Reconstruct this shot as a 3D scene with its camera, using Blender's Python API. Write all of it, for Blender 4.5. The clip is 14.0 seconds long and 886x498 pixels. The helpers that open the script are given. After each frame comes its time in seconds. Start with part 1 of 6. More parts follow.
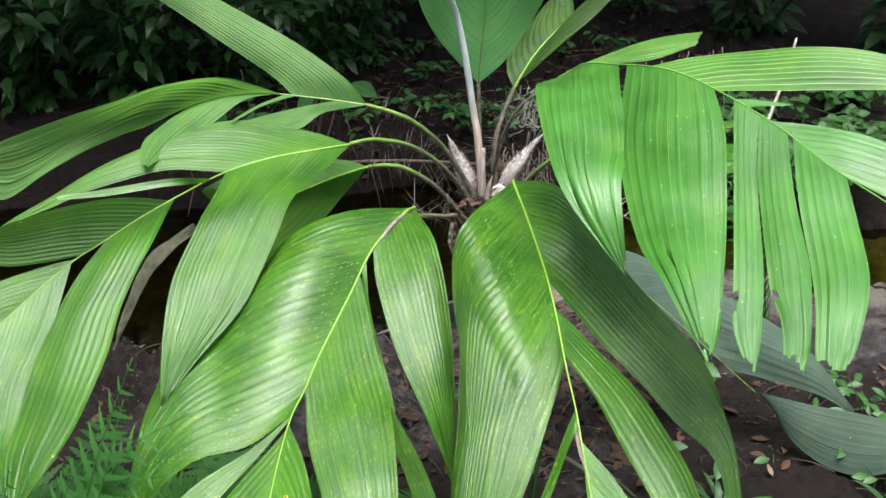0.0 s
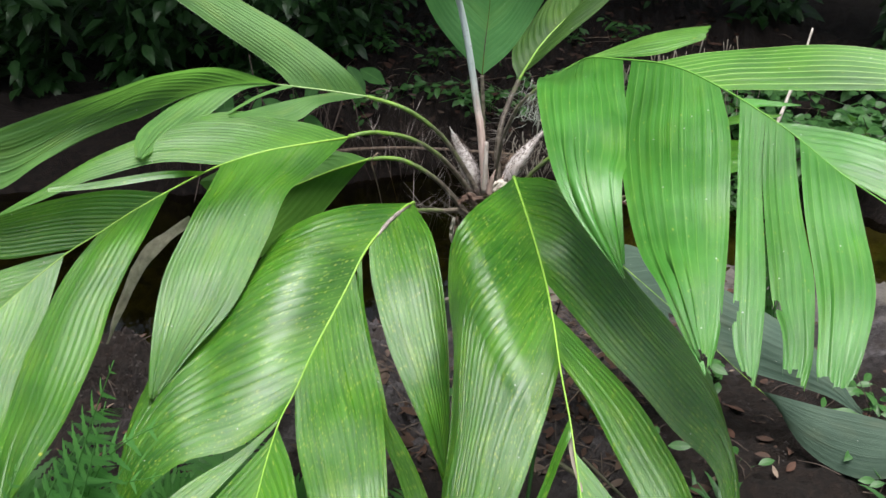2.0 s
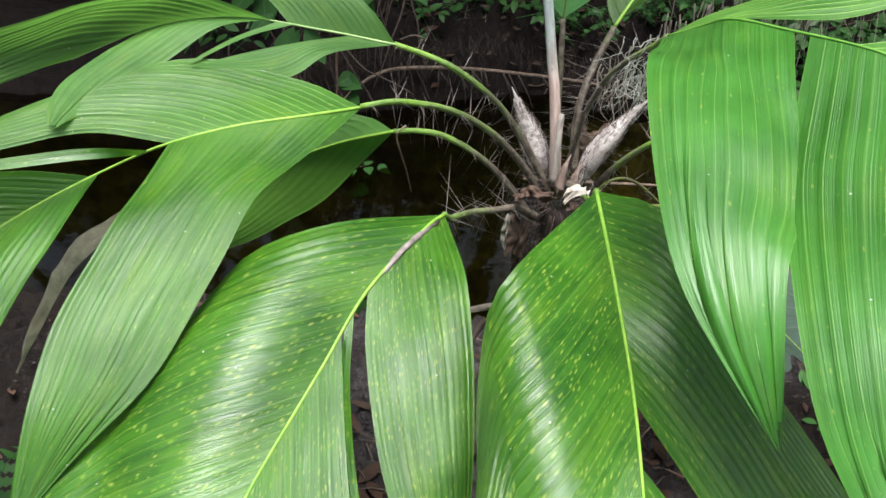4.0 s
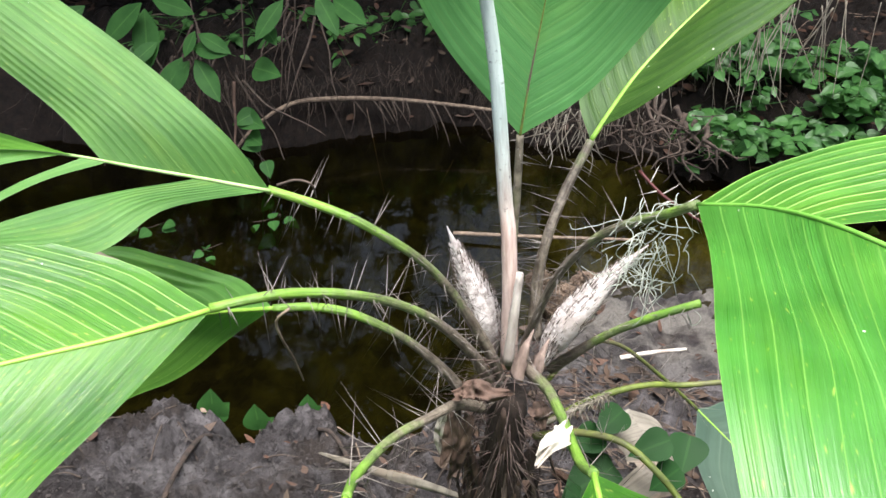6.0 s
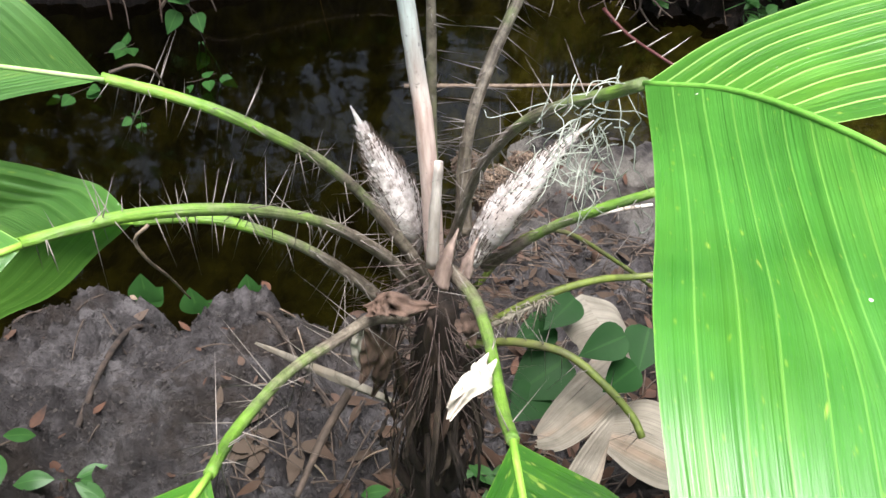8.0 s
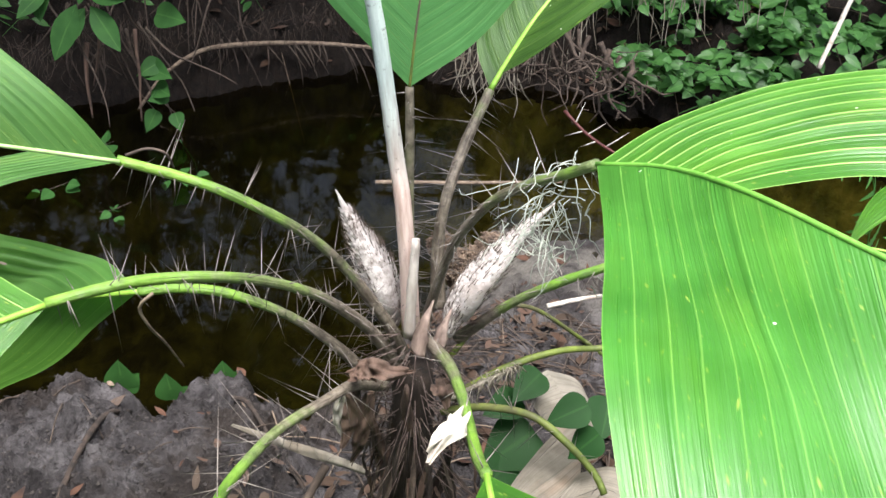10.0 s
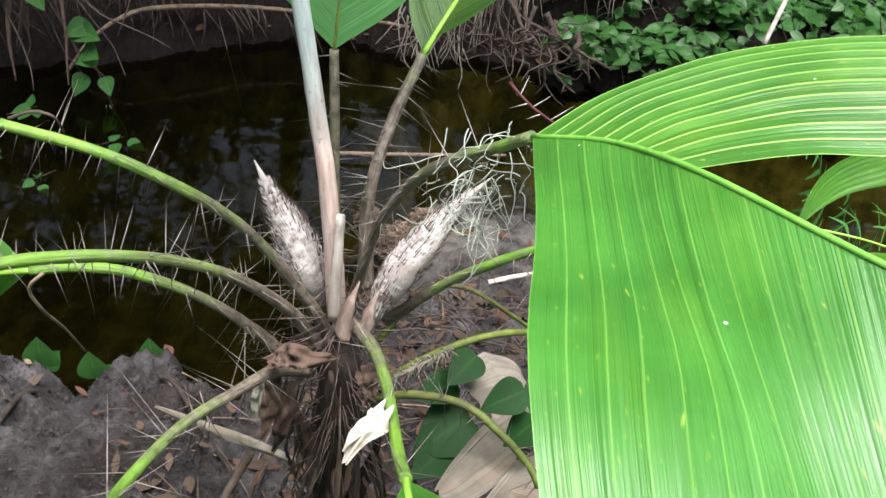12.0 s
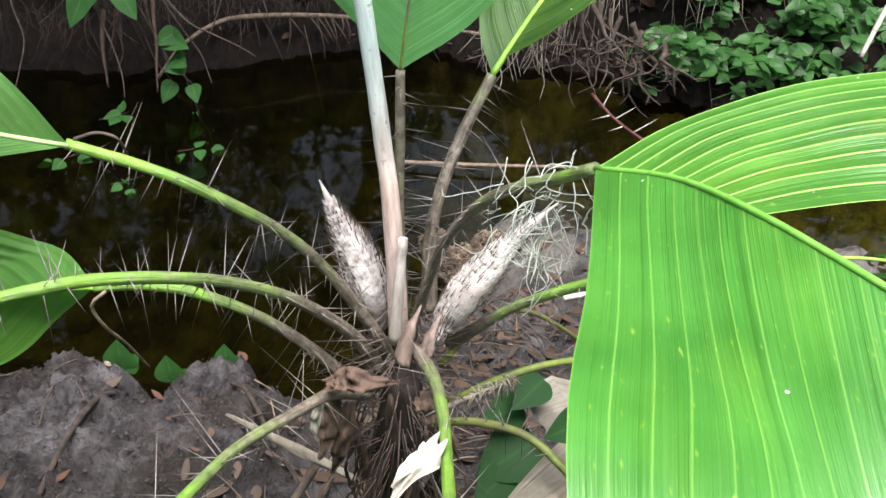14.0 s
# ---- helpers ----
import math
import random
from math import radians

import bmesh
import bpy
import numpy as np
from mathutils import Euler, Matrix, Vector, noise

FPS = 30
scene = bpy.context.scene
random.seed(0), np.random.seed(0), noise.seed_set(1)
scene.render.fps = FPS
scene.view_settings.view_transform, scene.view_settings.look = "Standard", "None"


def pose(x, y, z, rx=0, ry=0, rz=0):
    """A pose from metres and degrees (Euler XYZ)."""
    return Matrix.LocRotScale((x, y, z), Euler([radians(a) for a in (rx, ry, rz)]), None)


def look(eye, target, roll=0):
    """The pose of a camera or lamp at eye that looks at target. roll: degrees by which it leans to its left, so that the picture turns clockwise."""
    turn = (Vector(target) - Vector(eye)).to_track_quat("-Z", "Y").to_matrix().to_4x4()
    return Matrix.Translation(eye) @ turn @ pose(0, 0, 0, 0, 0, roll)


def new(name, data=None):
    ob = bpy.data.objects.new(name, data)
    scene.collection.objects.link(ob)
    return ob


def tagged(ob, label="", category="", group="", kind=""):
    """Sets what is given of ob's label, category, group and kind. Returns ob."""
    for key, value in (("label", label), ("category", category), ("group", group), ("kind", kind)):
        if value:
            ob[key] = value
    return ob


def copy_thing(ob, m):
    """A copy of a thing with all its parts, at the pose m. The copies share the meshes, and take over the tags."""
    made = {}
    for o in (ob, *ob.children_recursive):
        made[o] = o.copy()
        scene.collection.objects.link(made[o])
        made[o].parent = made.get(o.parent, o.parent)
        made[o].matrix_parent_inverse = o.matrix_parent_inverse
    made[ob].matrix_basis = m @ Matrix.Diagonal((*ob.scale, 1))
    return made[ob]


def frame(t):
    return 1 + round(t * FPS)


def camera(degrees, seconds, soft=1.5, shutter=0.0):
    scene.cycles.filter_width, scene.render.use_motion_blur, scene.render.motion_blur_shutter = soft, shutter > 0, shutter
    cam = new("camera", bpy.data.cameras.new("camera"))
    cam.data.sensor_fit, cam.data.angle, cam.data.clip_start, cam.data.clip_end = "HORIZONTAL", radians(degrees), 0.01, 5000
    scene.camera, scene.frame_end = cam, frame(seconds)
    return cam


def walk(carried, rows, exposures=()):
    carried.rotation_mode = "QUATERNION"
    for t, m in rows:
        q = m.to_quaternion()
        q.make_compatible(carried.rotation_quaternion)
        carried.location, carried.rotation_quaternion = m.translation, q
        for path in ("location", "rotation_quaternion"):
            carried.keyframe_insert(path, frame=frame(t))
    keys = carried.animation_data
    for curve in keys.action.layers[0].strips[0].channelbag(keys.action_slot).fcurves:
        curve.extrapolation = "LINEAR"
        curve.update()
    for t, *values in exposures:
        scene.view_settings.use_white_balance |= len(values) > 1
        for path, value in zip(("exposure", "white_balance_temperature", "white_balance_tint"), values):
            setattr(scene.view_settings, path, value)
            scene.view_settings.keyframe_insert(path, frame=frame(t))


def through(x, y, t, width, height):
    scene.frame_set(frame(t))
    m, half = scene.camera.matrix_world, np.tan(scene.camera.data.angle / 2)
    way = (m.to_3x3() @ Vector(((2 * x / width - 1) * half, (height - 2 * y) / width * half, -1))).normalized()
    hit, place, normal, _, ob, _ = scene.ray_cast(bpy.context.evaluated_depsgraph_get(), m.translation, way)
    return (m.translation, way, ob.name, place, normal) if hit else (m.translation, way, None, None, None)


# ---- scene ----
cam = camera(51.0, 14.0)
PATH = [
    (0, (0.218, 0.238, 1.597), (0.059, 2.05, 0.767), 0.1),
    (0.5, (0.224, 0.248, 1.583), (0.074, 1.916, 0.49), 0.5),
    (1, (0.217, 0.268, 1.595), (0.039, 1.931, 0.497), 0.3),
    (1.5, (0.218, 0.293, 1.599), (0.045, 2.02, 0.605), 0.7),
    (2, (0.245, 0.292, 1.605), (0.059, 2.087, 0.743), 0.4),
    (4.5, (0.174, 1.186, 1.495), (-0.147, 2.815, 0.38), 2.3),
    (5, (0.078, 1.329, 1.493), (0.158, 2.975, 0.359), 7.8),
    (5.5, (0.036, 1.404, 1.498), (-0.031, 3.071, 0.395), 5.2),
    (6, (0.11, 1.576, 1.475), (-0.042, 3.259, 0.404), 4.2),
    (6.5, (0.158, 1.703, 1.438), (0.089, 3.323, 0.266), 3.2),
    (7, (0.183, 1.749, 1.417), (0.143, 3.279, 0.129), 2.0),
    (7.5, (0.173, 1.77, 1.408), (0.111, 3.263, 0.079), 2.3),
    (8, (0.164, 1.782, 1.407), (0.1, 3.267, 0.069), 3.3),
    (8.5, (0.172, 1.78, 1.415), (0.132, 3.29, 0.104), 3.9),
    (11, (0.15, 1.642, 1.45), (0.223, 3.3, 0.334), 6.5),
    (11.5, (0.15, 1.682, 1.43), (0.305, 3.33, 0.308), 7.9),
    (12, (0.178, 1.753, 1.406), (0.288, 3.345, 0.201), 7.7),
    (12.5, (0.198, 1.768, 1.397), (0.165, 3.314, 0.128), 4.4),
    (13, (0.197, 1.775, 1.397), (0.137, 3.305, 0.11), 4.3),
    (13.5, (0.182, 1.787, 1.404), (0.147, 3.346, 0.15), 5.3),
    (14, (0.196, 1.785, 1.41), (0.129, 3.375, 0.198), 5.3),
]
walk(cam, [(t, look(eye, target, roll)) for t, eye, target, roll in PATH], [(0.0, 0.9), (0.5, 0.79), (1.5, 0.71), (2.2, 0.69), (4.3, 0.8), (5.0, 0.85), (5.5, 1.28), (6.0, 1.46), (6.6, 1.38), (8.5, 1.42), (11.0, 1.33), (12.0, 1.2), (12.6, 1.32), (14.0, 1.38)])

# ---- light: open overcast sky over a creek in the woods ----
world = bpy.data.worlds.new("overcast_sky")
scene.world = world
world.use_nodes = True
wn = world.node_tree.nodes
sky = wn.new("ShaderNodeTexSky")
sky.sky_type = "NISHITA"
sky.sun_disc = False
sky.sun_elevation, sky.sun_rotation = radians(80), radians(176)
sky.air_density, sky.dust_density = 1.0, 3.0
wn["Background"].inputs["Strength"].default_value = 0.12
grey = wn.new("ShaderNodeHueSaturation")
grey.inputs["Saturation"].default_value = 0.6
world.node_tree.links.new(sky.outputs[0], grey.inputs["Color"])
world.node_tree.links.new(grey.outputs[0], wn["Background"].inputs["Color"])

sun_data = bpy.data.lights.new("sun", "SUN")
sun_data.energy, sun_data.angle, sun_data.color = 5.4, radians(42), (1.0, 0.985, 0.98)
sun = new("sun", sun_data)
sun.matrix_world = look((0.3, 0.7, 9.0), (0.0, 2.2, 0.0))

# ---- helpers for meshes ----


def link(name, verts, faces, material, parent=None, label="", uv=None, flat=False):
    """One mesh object from lists; parent makes it a part."""
    me = bpy.data.meshes.new(name)
    me.from_pydata([tuple(v) for v in verts], [], [tuple(f) for f in faces])
    if uv is not None:
        layer = me.uv_layers.new(name="UVMap")
        idx = np.empty(len(me.loops), dtype=np.int32)
        me.loops.foreach_get("vertex_index", idx)
        layer.data.foreach_set("uv", np.asarray(uv, dtype=np.float32)[idx].ravel())
    if not flat:
        me.polygons.foreach_set("use_smooth", [True] * len(me.polygons))
    me.materials.append(material)
    me.update()
    ob = new(name, me)
    if parent:
        ob.parent = parent
    if label:
        ob["label"] = label
    return ob


def thing(name, place, label, category, group="", kind=""):
    """An Empty at a thing's base."""
    ob = new(name)
    ob.empty_display_size = 0.05
    ob.location = place
    return tagged(ob, label, category, group, kind)


def smooth(points, n):
    """n + 1 points at even steps on a smooth curve through the given ones."""
    p = np.asarray(points, float)
    p = np.vstack([2 * p[0] - p[1], p, 2 * p[-1] - p[-2]])
    out = []
    for i in range(1, len(p) - 2):
        a, b, c, d = p[i - 1 : i + 3]
        for s in np.linspace(0, 1, 24, endpoint=False):
            out.append(0.5 * (2 * b + (c - a) * s + (2 * a - 5 * b + 4 * c - d) * s * s + (3 * b - a - 3 * c + d) * s**3))
    out.append(p[-2])
    out = np.array(out)
    far = np.r_[0, np.cumsum(np.linalg.norm(np.diff(out, axis=0), axis=1))]
    return np.stack([np.interp(np.linspace(0, far[-1], n + 1), far, out[:, k]) for k in range(3)], 1)


def unit(v):
    return v / np.maximum(np.linalg.norm(v, axis=-1, keepdims=True), 1e-9)


class Soup:
    """Vertices and faces gathered for one mesh."""

    def __init__(self):
        self.v, self.f, self.uv = [], [], []

    def add(self, verts, faces, uv=None):
        base = len(self.v)
        self.v.extend(map(tuple, verts))
        self.f.extend(tuple(base + k for k in f) for f in faces)
        self.uv.extend(map(tuple, uv if uv is not None else [(0, 0)] * len(verts)))

    def link(self, name, material, parent=None, label="", flat=False):
        return link(name, self.v, self.f, material, parent, label, self.uv, flat)


def tube(points, radii, sides=8, lump=0.0, flatten=1.0):
    """A capped tube along points."""
    p = np.asarray(points, float)
    n = len(p)
    r = np.interp(np.linspace(0, 1, n), np.linspace(0, 1, len(radii)), radii)
    ahead = unit(np.gradient(p, axis=0))
    side = unit(np.cross(ahead, (0.31, 0.17, 0.93) if abs(ahead[0][2]) < 0.9 else (0.9, 0.3, 0.1)))
    up = np.cross(side, ahead)
    verts, faces, uv = [], [], []
    for i in range(n):
        for k in range(sides):
            a = 2 * math.pi * k / sides
            rr = r[i] * (1 + lump * random.uniform(-1, 1))
            verts.append(p[i] + rr * (math.cos(a) * side[i] + flatten * math.sin(a) * up[i]))
            uv.append((k / sides, i / n))
    for i in range(n - 1):
        for k in range(sides):
            a, b = i * sides + k, i * sides + (k + 1) % sides
            faces.append((a, b, b + sides, a + sides))
    faces.append(tuple(range(sides - 1, -1, -1)))
    faces.append(tuple(range((n - 1) * sides, n * sides)))
    return verts, faces, uv


def spike(base, tip, r):
    """A thin three-sided thorn."""
    base, tip = np.asarray(base, float), np.asarray(tip, float)
    d = unit(tip - base)
    s = unit(np.cross(d, (0.3, 0.5, 0.81)))
    u = np.cross(d, s)
    ring = [base + r * (math.cos(a) * s + math.sin(a) * u) for a in (0, 2.1, 4.2)]
    return ring + [tip], [(0, 1, 3), (1, 2, 3), (2, 0, 3)], [(0, 0), (0, 0), (0, 0), (0, 1)]


def blade(place, way, up, length, width, shape, droop=0.0, fold=0.15, steps=6, curl=0.0):
    """A leaf blade: a folded strip along a drooping midrib. shape: half widths from stalk to tip, as fractions."""
    d = Vector(way).normalized()
    side = d.cross(Vector(up)).normalized()
    rise = side.cross(d)
    s = np.linspace(0, 1, steps + 1)[:, None]
    half = 0.5 * width * np.interp(s[:, 0], np.linspace(0, 1, len(shape)), shape)[:, None]
    mid = np.asarray(place, float) + np.array(d) * (length * s * (1 - 0.25 * droop * s)) - np.array((0, 0, 1)) * (droop * length * 0.6 * s * s) + np.array(rise) * (curl * length * np.sin(3 * s))
    verts = np.empty((steps + 1, 5, 3))
    for j, k in enumerate((-1, -0.5, 0, 0.5, 1)):
        verts[:, j] = mid + np.array(side) * half * k + np.array(rise) * half * (fold * (abs(k) * 1.6 - k * k * 0.8))
    uv = [(k * 0.25, i / steps) for i in range(steps + 1) for k in range(5)]
    faces = [(i * 5 + k, i * 5 + k + 1, i * 5 + k + 6, i * 5 + k + 5) for i in range(steps) for k in range(4)]
    return verts.reshape(-1, 3).tolist(), faces, uv


OVAL = (0.05, 0.33, 0.6, 0.8, 0.93, 0.99, 1.0, 0.97, 0.88, 0.73, 0.52, 0.28, 0.02)
HEART = (0.45, 0.8, 0.95, 1.0, 0.98, 0.93, 0.84, 0.73, 0.6, 0.46, 0.31, 0.15, 0.01)
LANCE = (0.3, 0.8, 1.0, 0.9, 0.65, 0.35, 0.02)
STRAP = (0.7, 0.95, 1.0, 0.95, 0.8, 0.5, 0.02)


def hills(x, y, z=0.0, scale=1.0, deep=4):
    return noise.fractal(Vector((x * scale, y * scale, z)), 0.6, 2.1, deep)


# ---- materials ----


def nodes_of(name):
    m = bpy.data.materials.new(name)
    m.use_nodes = True
    t = m.node_tree
    return m, t, t.nodes, t.nodes["Principled BSDF"], t.nodes["Material Output"]


def val(t, op, a, b=None, c=None, clamp=False):
    n = t.nodes.new("ShaderNodeMath")
    n.operation, n.use_clamp = op, clamp
    for k, v in enumerate((a, b, c)):
        if v is None:
            continue
        if isinstance(v, (int, float)):
            n.inputs[k].default_value = v
        else:
            t.links.new(v, n.inputs[k])
    return n.outputs[0]


def blend(t, fac, a, b, kind="MIX"):
    n = t.nodes.new("ShaderNodeMix")
    n.data_type, n.blend_type = "RGBA", kind
    for k, v in ((0, fac), (6, a), (7, b)):
        if isinstance(v, (int, float)):
            n.inputs[k].default_value = v
        elif isinstance(v, tuple):
            n.inputs[k].default_value = (*v, 1)
        else:
            t.links.new(v, n.inputs[k])
    return n.outputs[2]


def grain(t, where, scale, detail=5.0, rough=0.6, stretch=None):
    n = t.nodes.new("ShaderNodeTexNoise")
    n.inputs["Scale"].default_value, n.inputs["Detail"].default_value, n.inputs["Roughness"].default_value = scale, detail, rough
    if stretch:
        mp = t.nodes.new("ShaderNodeMapping")
        mp.inputs["Scale"].default_value = stretch
        t.links.new(where, mp.inputs["Vector"])
        where = mp.outputs[0]
    t.links.new(where, n.inputs["Vector"])
    return n.outputs["Fac"]


def ramp(t, fac, lo, hi):
    n = t.nodes.new("ShaderNodeMapRange")
    n.inputs["From Min"].default_value, n.inputs["From Max"].default_value = lo, hi
    t.links.new(fac, n.inputs["Value"])
    return n.outputs[0]


def bump(t, height, strength, distance, into):
    n = t.nodes.new("ShaderNodeBump")
    n.inputs["Strength"].default_value, n.inputs["Distance"].default_value = strength, distance
    t.links.new(height, n.inputs["Height"])
    t.links.new(n.outputs[0], into.inputs["Normal"])
    return n.outputs[0]


def plain(name, dark, light, scale, rough=0.8, bumpy=0.4, deep=0.004, stretch=None, third=None, coord="Object", gloss=0.4):
    """A mottled surface: two colours by noise, a third by a larger noise, and relief."""
    m, t, n, b, out = nodes_of(name)
    where = n.new("ShaderNodeTexCoord").outputs[coord]
    g1 = grain(t, where, scale, 8, 0.65, stretch)
    g2 = grain(t, where, scale * 0.17, 4, 0.6)
    c = blend(t, ramp(t, g1, 0.32, 0.68), dark, light)
    if third:
        c = blend(t, ramp(t, g2, 0.48, 0.64), c, third)
    t.links.new(c, b.inputs["Base Color"])
    t.links.new(val(t, "MULTIPLY_ADD", g1, 0.25, rough - 0.12), b.inputs["Roughness"])
    b.inputs["Specular IOR Level"].default_value = gloss
    bump(t, g1, bumpy, deep, b)
    return m


def sheer(t, out, b, colour, fac):
    """Lets light through a thin leaf."""
    tr = t.nodes.new("ShaderNodeBsdfTranslucent")
    if isinstance(colour, tuple):
        tr.inputs["Color"].default_value = (*colour, 1)
    else:
        t.links.new(colour, tr.inputs["Color"])
    mix = t.nodes.new("ShaderNodeMixShader")
    mix.inputs[0].default_value = fac
    t.links.new(b.outputs[0], mix.inputs[1])
    t.links.new(tr.outputs[0], mix.inputs[2])
    t.links.new(mix.outputs[0], out.inputs["Surface"])


def palm_leaf(name, deep, fresh, rib, spots, rough=0.34, through=0.25, thin=(0.15, 0.40, 0.03), ribs=0.4, gloss=0.58, wax=0.28, streaky=1.0):
    """Pleated palm blade: u counts the pleats, v runs along the ribs in metres."""
    m, t, n, b, out = nodes_of(name)
    tc = n.new("ShaderNodeTexCoord")
    sep = n.new("ShaderNodeSeparateXYZ")
    t.links.new(tc.outputs["UV"], sep.inputs[0])
    u, where = sep.outputs[0], tc.outputs["Object"]
    off = val(t, "ABSOLUTE", val(t, "SUBTRACT", val(t, "FRACT", u), 0.5))
    ridge = ramp(t, off, 0.47 - 0.05 * ribs, 0.492 - 0.02 * ribs)
    soft = ramp(t, off, 0.0, 0.5)
    streak = grain(t, tc.outputs["UV"], 1.0, 4, 0.6, (1.4, 1.6, 1.0))
    fine = grain(t, tc.outputs["UV"], 1.0, 2, 0.5, (3.3, 1.3, 1.0))
    patch = grain(t, where, 9.0, 4, 0.6)
    c = blend(t, ramp(t, patch, 0.34, 0.68), deep, fresh)
    c = blend(t, val(t, "MULTIPLY", ramp(t, streak, 0.42, 0.75), 0.5 * streaky), c, fresh)
    sallow = grain(t, tc.outputs["UV"], 1.0, 3, 0.6, (0.22, 4.5, 1.0))
    c = blend(t, val(t, "MULTIPLY", ramp(t, sallow, 0.5, 0.72), 0.3 + 0.15 * spots), c, (fresh[0] * 1.9, fresh[1] * 1.2, fresh[2] * 0.9))
    c = blend(t, val(t, "MULTIPLY", ramp(t, fine, 0.46, 0.66), 0.42 * streaky), c, (deep[0] * 0.6, deep[1] * 0.62, deep[2] * 0.6))
    c = blend(t, val(t, "MULTIPLY", ridge, ribs), c, rib)
    # yellow flecks stretched along the ribs, and a few brown-edged holes
    mp = n.new("ShaderNodeMapping")
    mp.inputs["Scale"].default_value = (1.7, 48.0, 1.0)
    t.links.new(tc.outputs["UV"], mp.inputs["Vector"])
    vo = n.new("ShaderNodeTexVoronoi")
    vo.voronoi_dimensions = "2D"
    vo.inputs["Scale"].default_value = 1.0
    t.links.new(mp.outputs[0], vo.inputs["Vector"])
    size = ramp(t, grain(t, where, 14.0, 3), 0.28, 0.66)
    tint = n.new("ShaderNodeSeparateColor")
    t.links.new(vo.outputs["Color"], tint.inputs[0])
    wide = val(t, "MINIMUM", val(t, "MULTIPLY", val(t, "MULTIPLY", size, val(t, "POWER", tint.outputs[1], 2.2)), 0.34 * spots), 0.22)
    fleck = val(t, "MULTIPLY", val(t, "SUBTRACT", wide, val(t, "MULTIPLY_ADD", val(t, "SUBTRACT", fine, 0.5), 0.22, vo.outputs["Distance"])), 9.0, clamp=True)
    mp2 = n.new("ShaderNodeMapping")
    mp2.inputs["Scale"].default_value = (3.4, 85.0, 1.0)
    t.links.new(tc.outputs["UV"], mp2.inputs["Vector"])
    vo4 = n.new("ShaderNodeTexVoronoi")
    vo4.voronoi_dimensions = "2D"
    vo4.inputs["Scale"].default_value = 1.0
    t.links.new(mp2.outputs[0], vo4.inputs["Vector"])
    tint2 = n.new("ShaderNodeSeparateColor")
    t.links.new(vo4.outputs["Color"], tint2.inputs[0])
    speck = val(t, "MULTIPLY", val(t, "SUBTRACT", val(t, "MULTIPLY", val(t, "POWER", tint2.outputs[1], 2.5), 0.26 * spots), vo4.outputs["Distance"]), 6.0, clamp=True)
    c = blend(t, val(t, "MULTIPLY", speck, 0.4), c, (0.26, 0.40, 0.05))
    c = blend(t, val(t, "MULTIPLY", fleck, 0.42), c, blend(t, tint.outputs[0], (0.24, 0.38, 0.03), (0.46, 0.52, 0.10)))
    vo2 = n.new("ShaderNodeTexVoronoi")
    vo2.inputs["Scale"].default_value = 16.0
    t.links.new(where, vo2.inputs["Vector"])
    pick = n.new("ShaderNodeSeparateColor")
    t.links.new(vo2.outputs["Color"], pick.inputs[0])
    some = val(t, "GREATER_THAN", pick.outputs[0], 0.9)
    halo = val(t, "MULTIPLY", val(t, "LESS_THAN", vo2.outputs["Distance"], 0.07), some)
    core = val(t, "MULTIPLY", val(t, "LESS_THAN", vo2.outputs["Distance"], 0.036), some)
    c = blend(t, val(t, "MULTIPLY", halo, 0.7), c, (0.42, 0.44, 0.04))
    c = blend(t, core, c, (0.14, 0.05, 0.02))
    vo3 = n.new("ShaderNodeTexVoronoi")
    vo3.inputs["Scale"].default_value = 55.0
    t.links.new(where, vo3.inputs["Vector"])
    pick3 = n.new("ShaderNodeSeparateColor")
    t.links.new(vo3.outputs["Color"], pick3.inputs[0])
    dust = val(t, "MULTIPLY", val(t, "LESS_THAN", vo3.outputs["Distance"], 0.07), val(t, "GREATER_THAN", pick3.outputs[1], 0.8))
    c = blend(t, val(t, "MULTIPLY", dust, 0.7), c, (0.6, 0.62, 0.52))
    t.links.new(c, b.inputs["Base Color"])
    t.links.new(val(t, "MULTIPLY_ADD", streak, 0.5, rough - 0.2), b.inputs["Roughness"])
    b.inputs["Specular IOR Level"].default_value = gloss
    b.inputs["Coat Weight"].default_value, b.inputs["Coat Roughness"].default_value = wax, 0.24
    veins = grain(t, tc.outputs["UV"], 1.0, 3, 0.6, (11.0, 1.6, 1.0))
    h = val(t, "ADD", val(t, "MULTIPLY", fine, 0.6), val(t, "MULTIPLY_ADD", soft, 0.1, val(t, "MULTIPLY", veins, 0.7)))
    t.links.new(bump(t, h, 0.6, 0.003, b), b.inputs["Coat Normal"])
    sheer(t, out, b, blend(t, 0.25, thin, c), through)
    return m


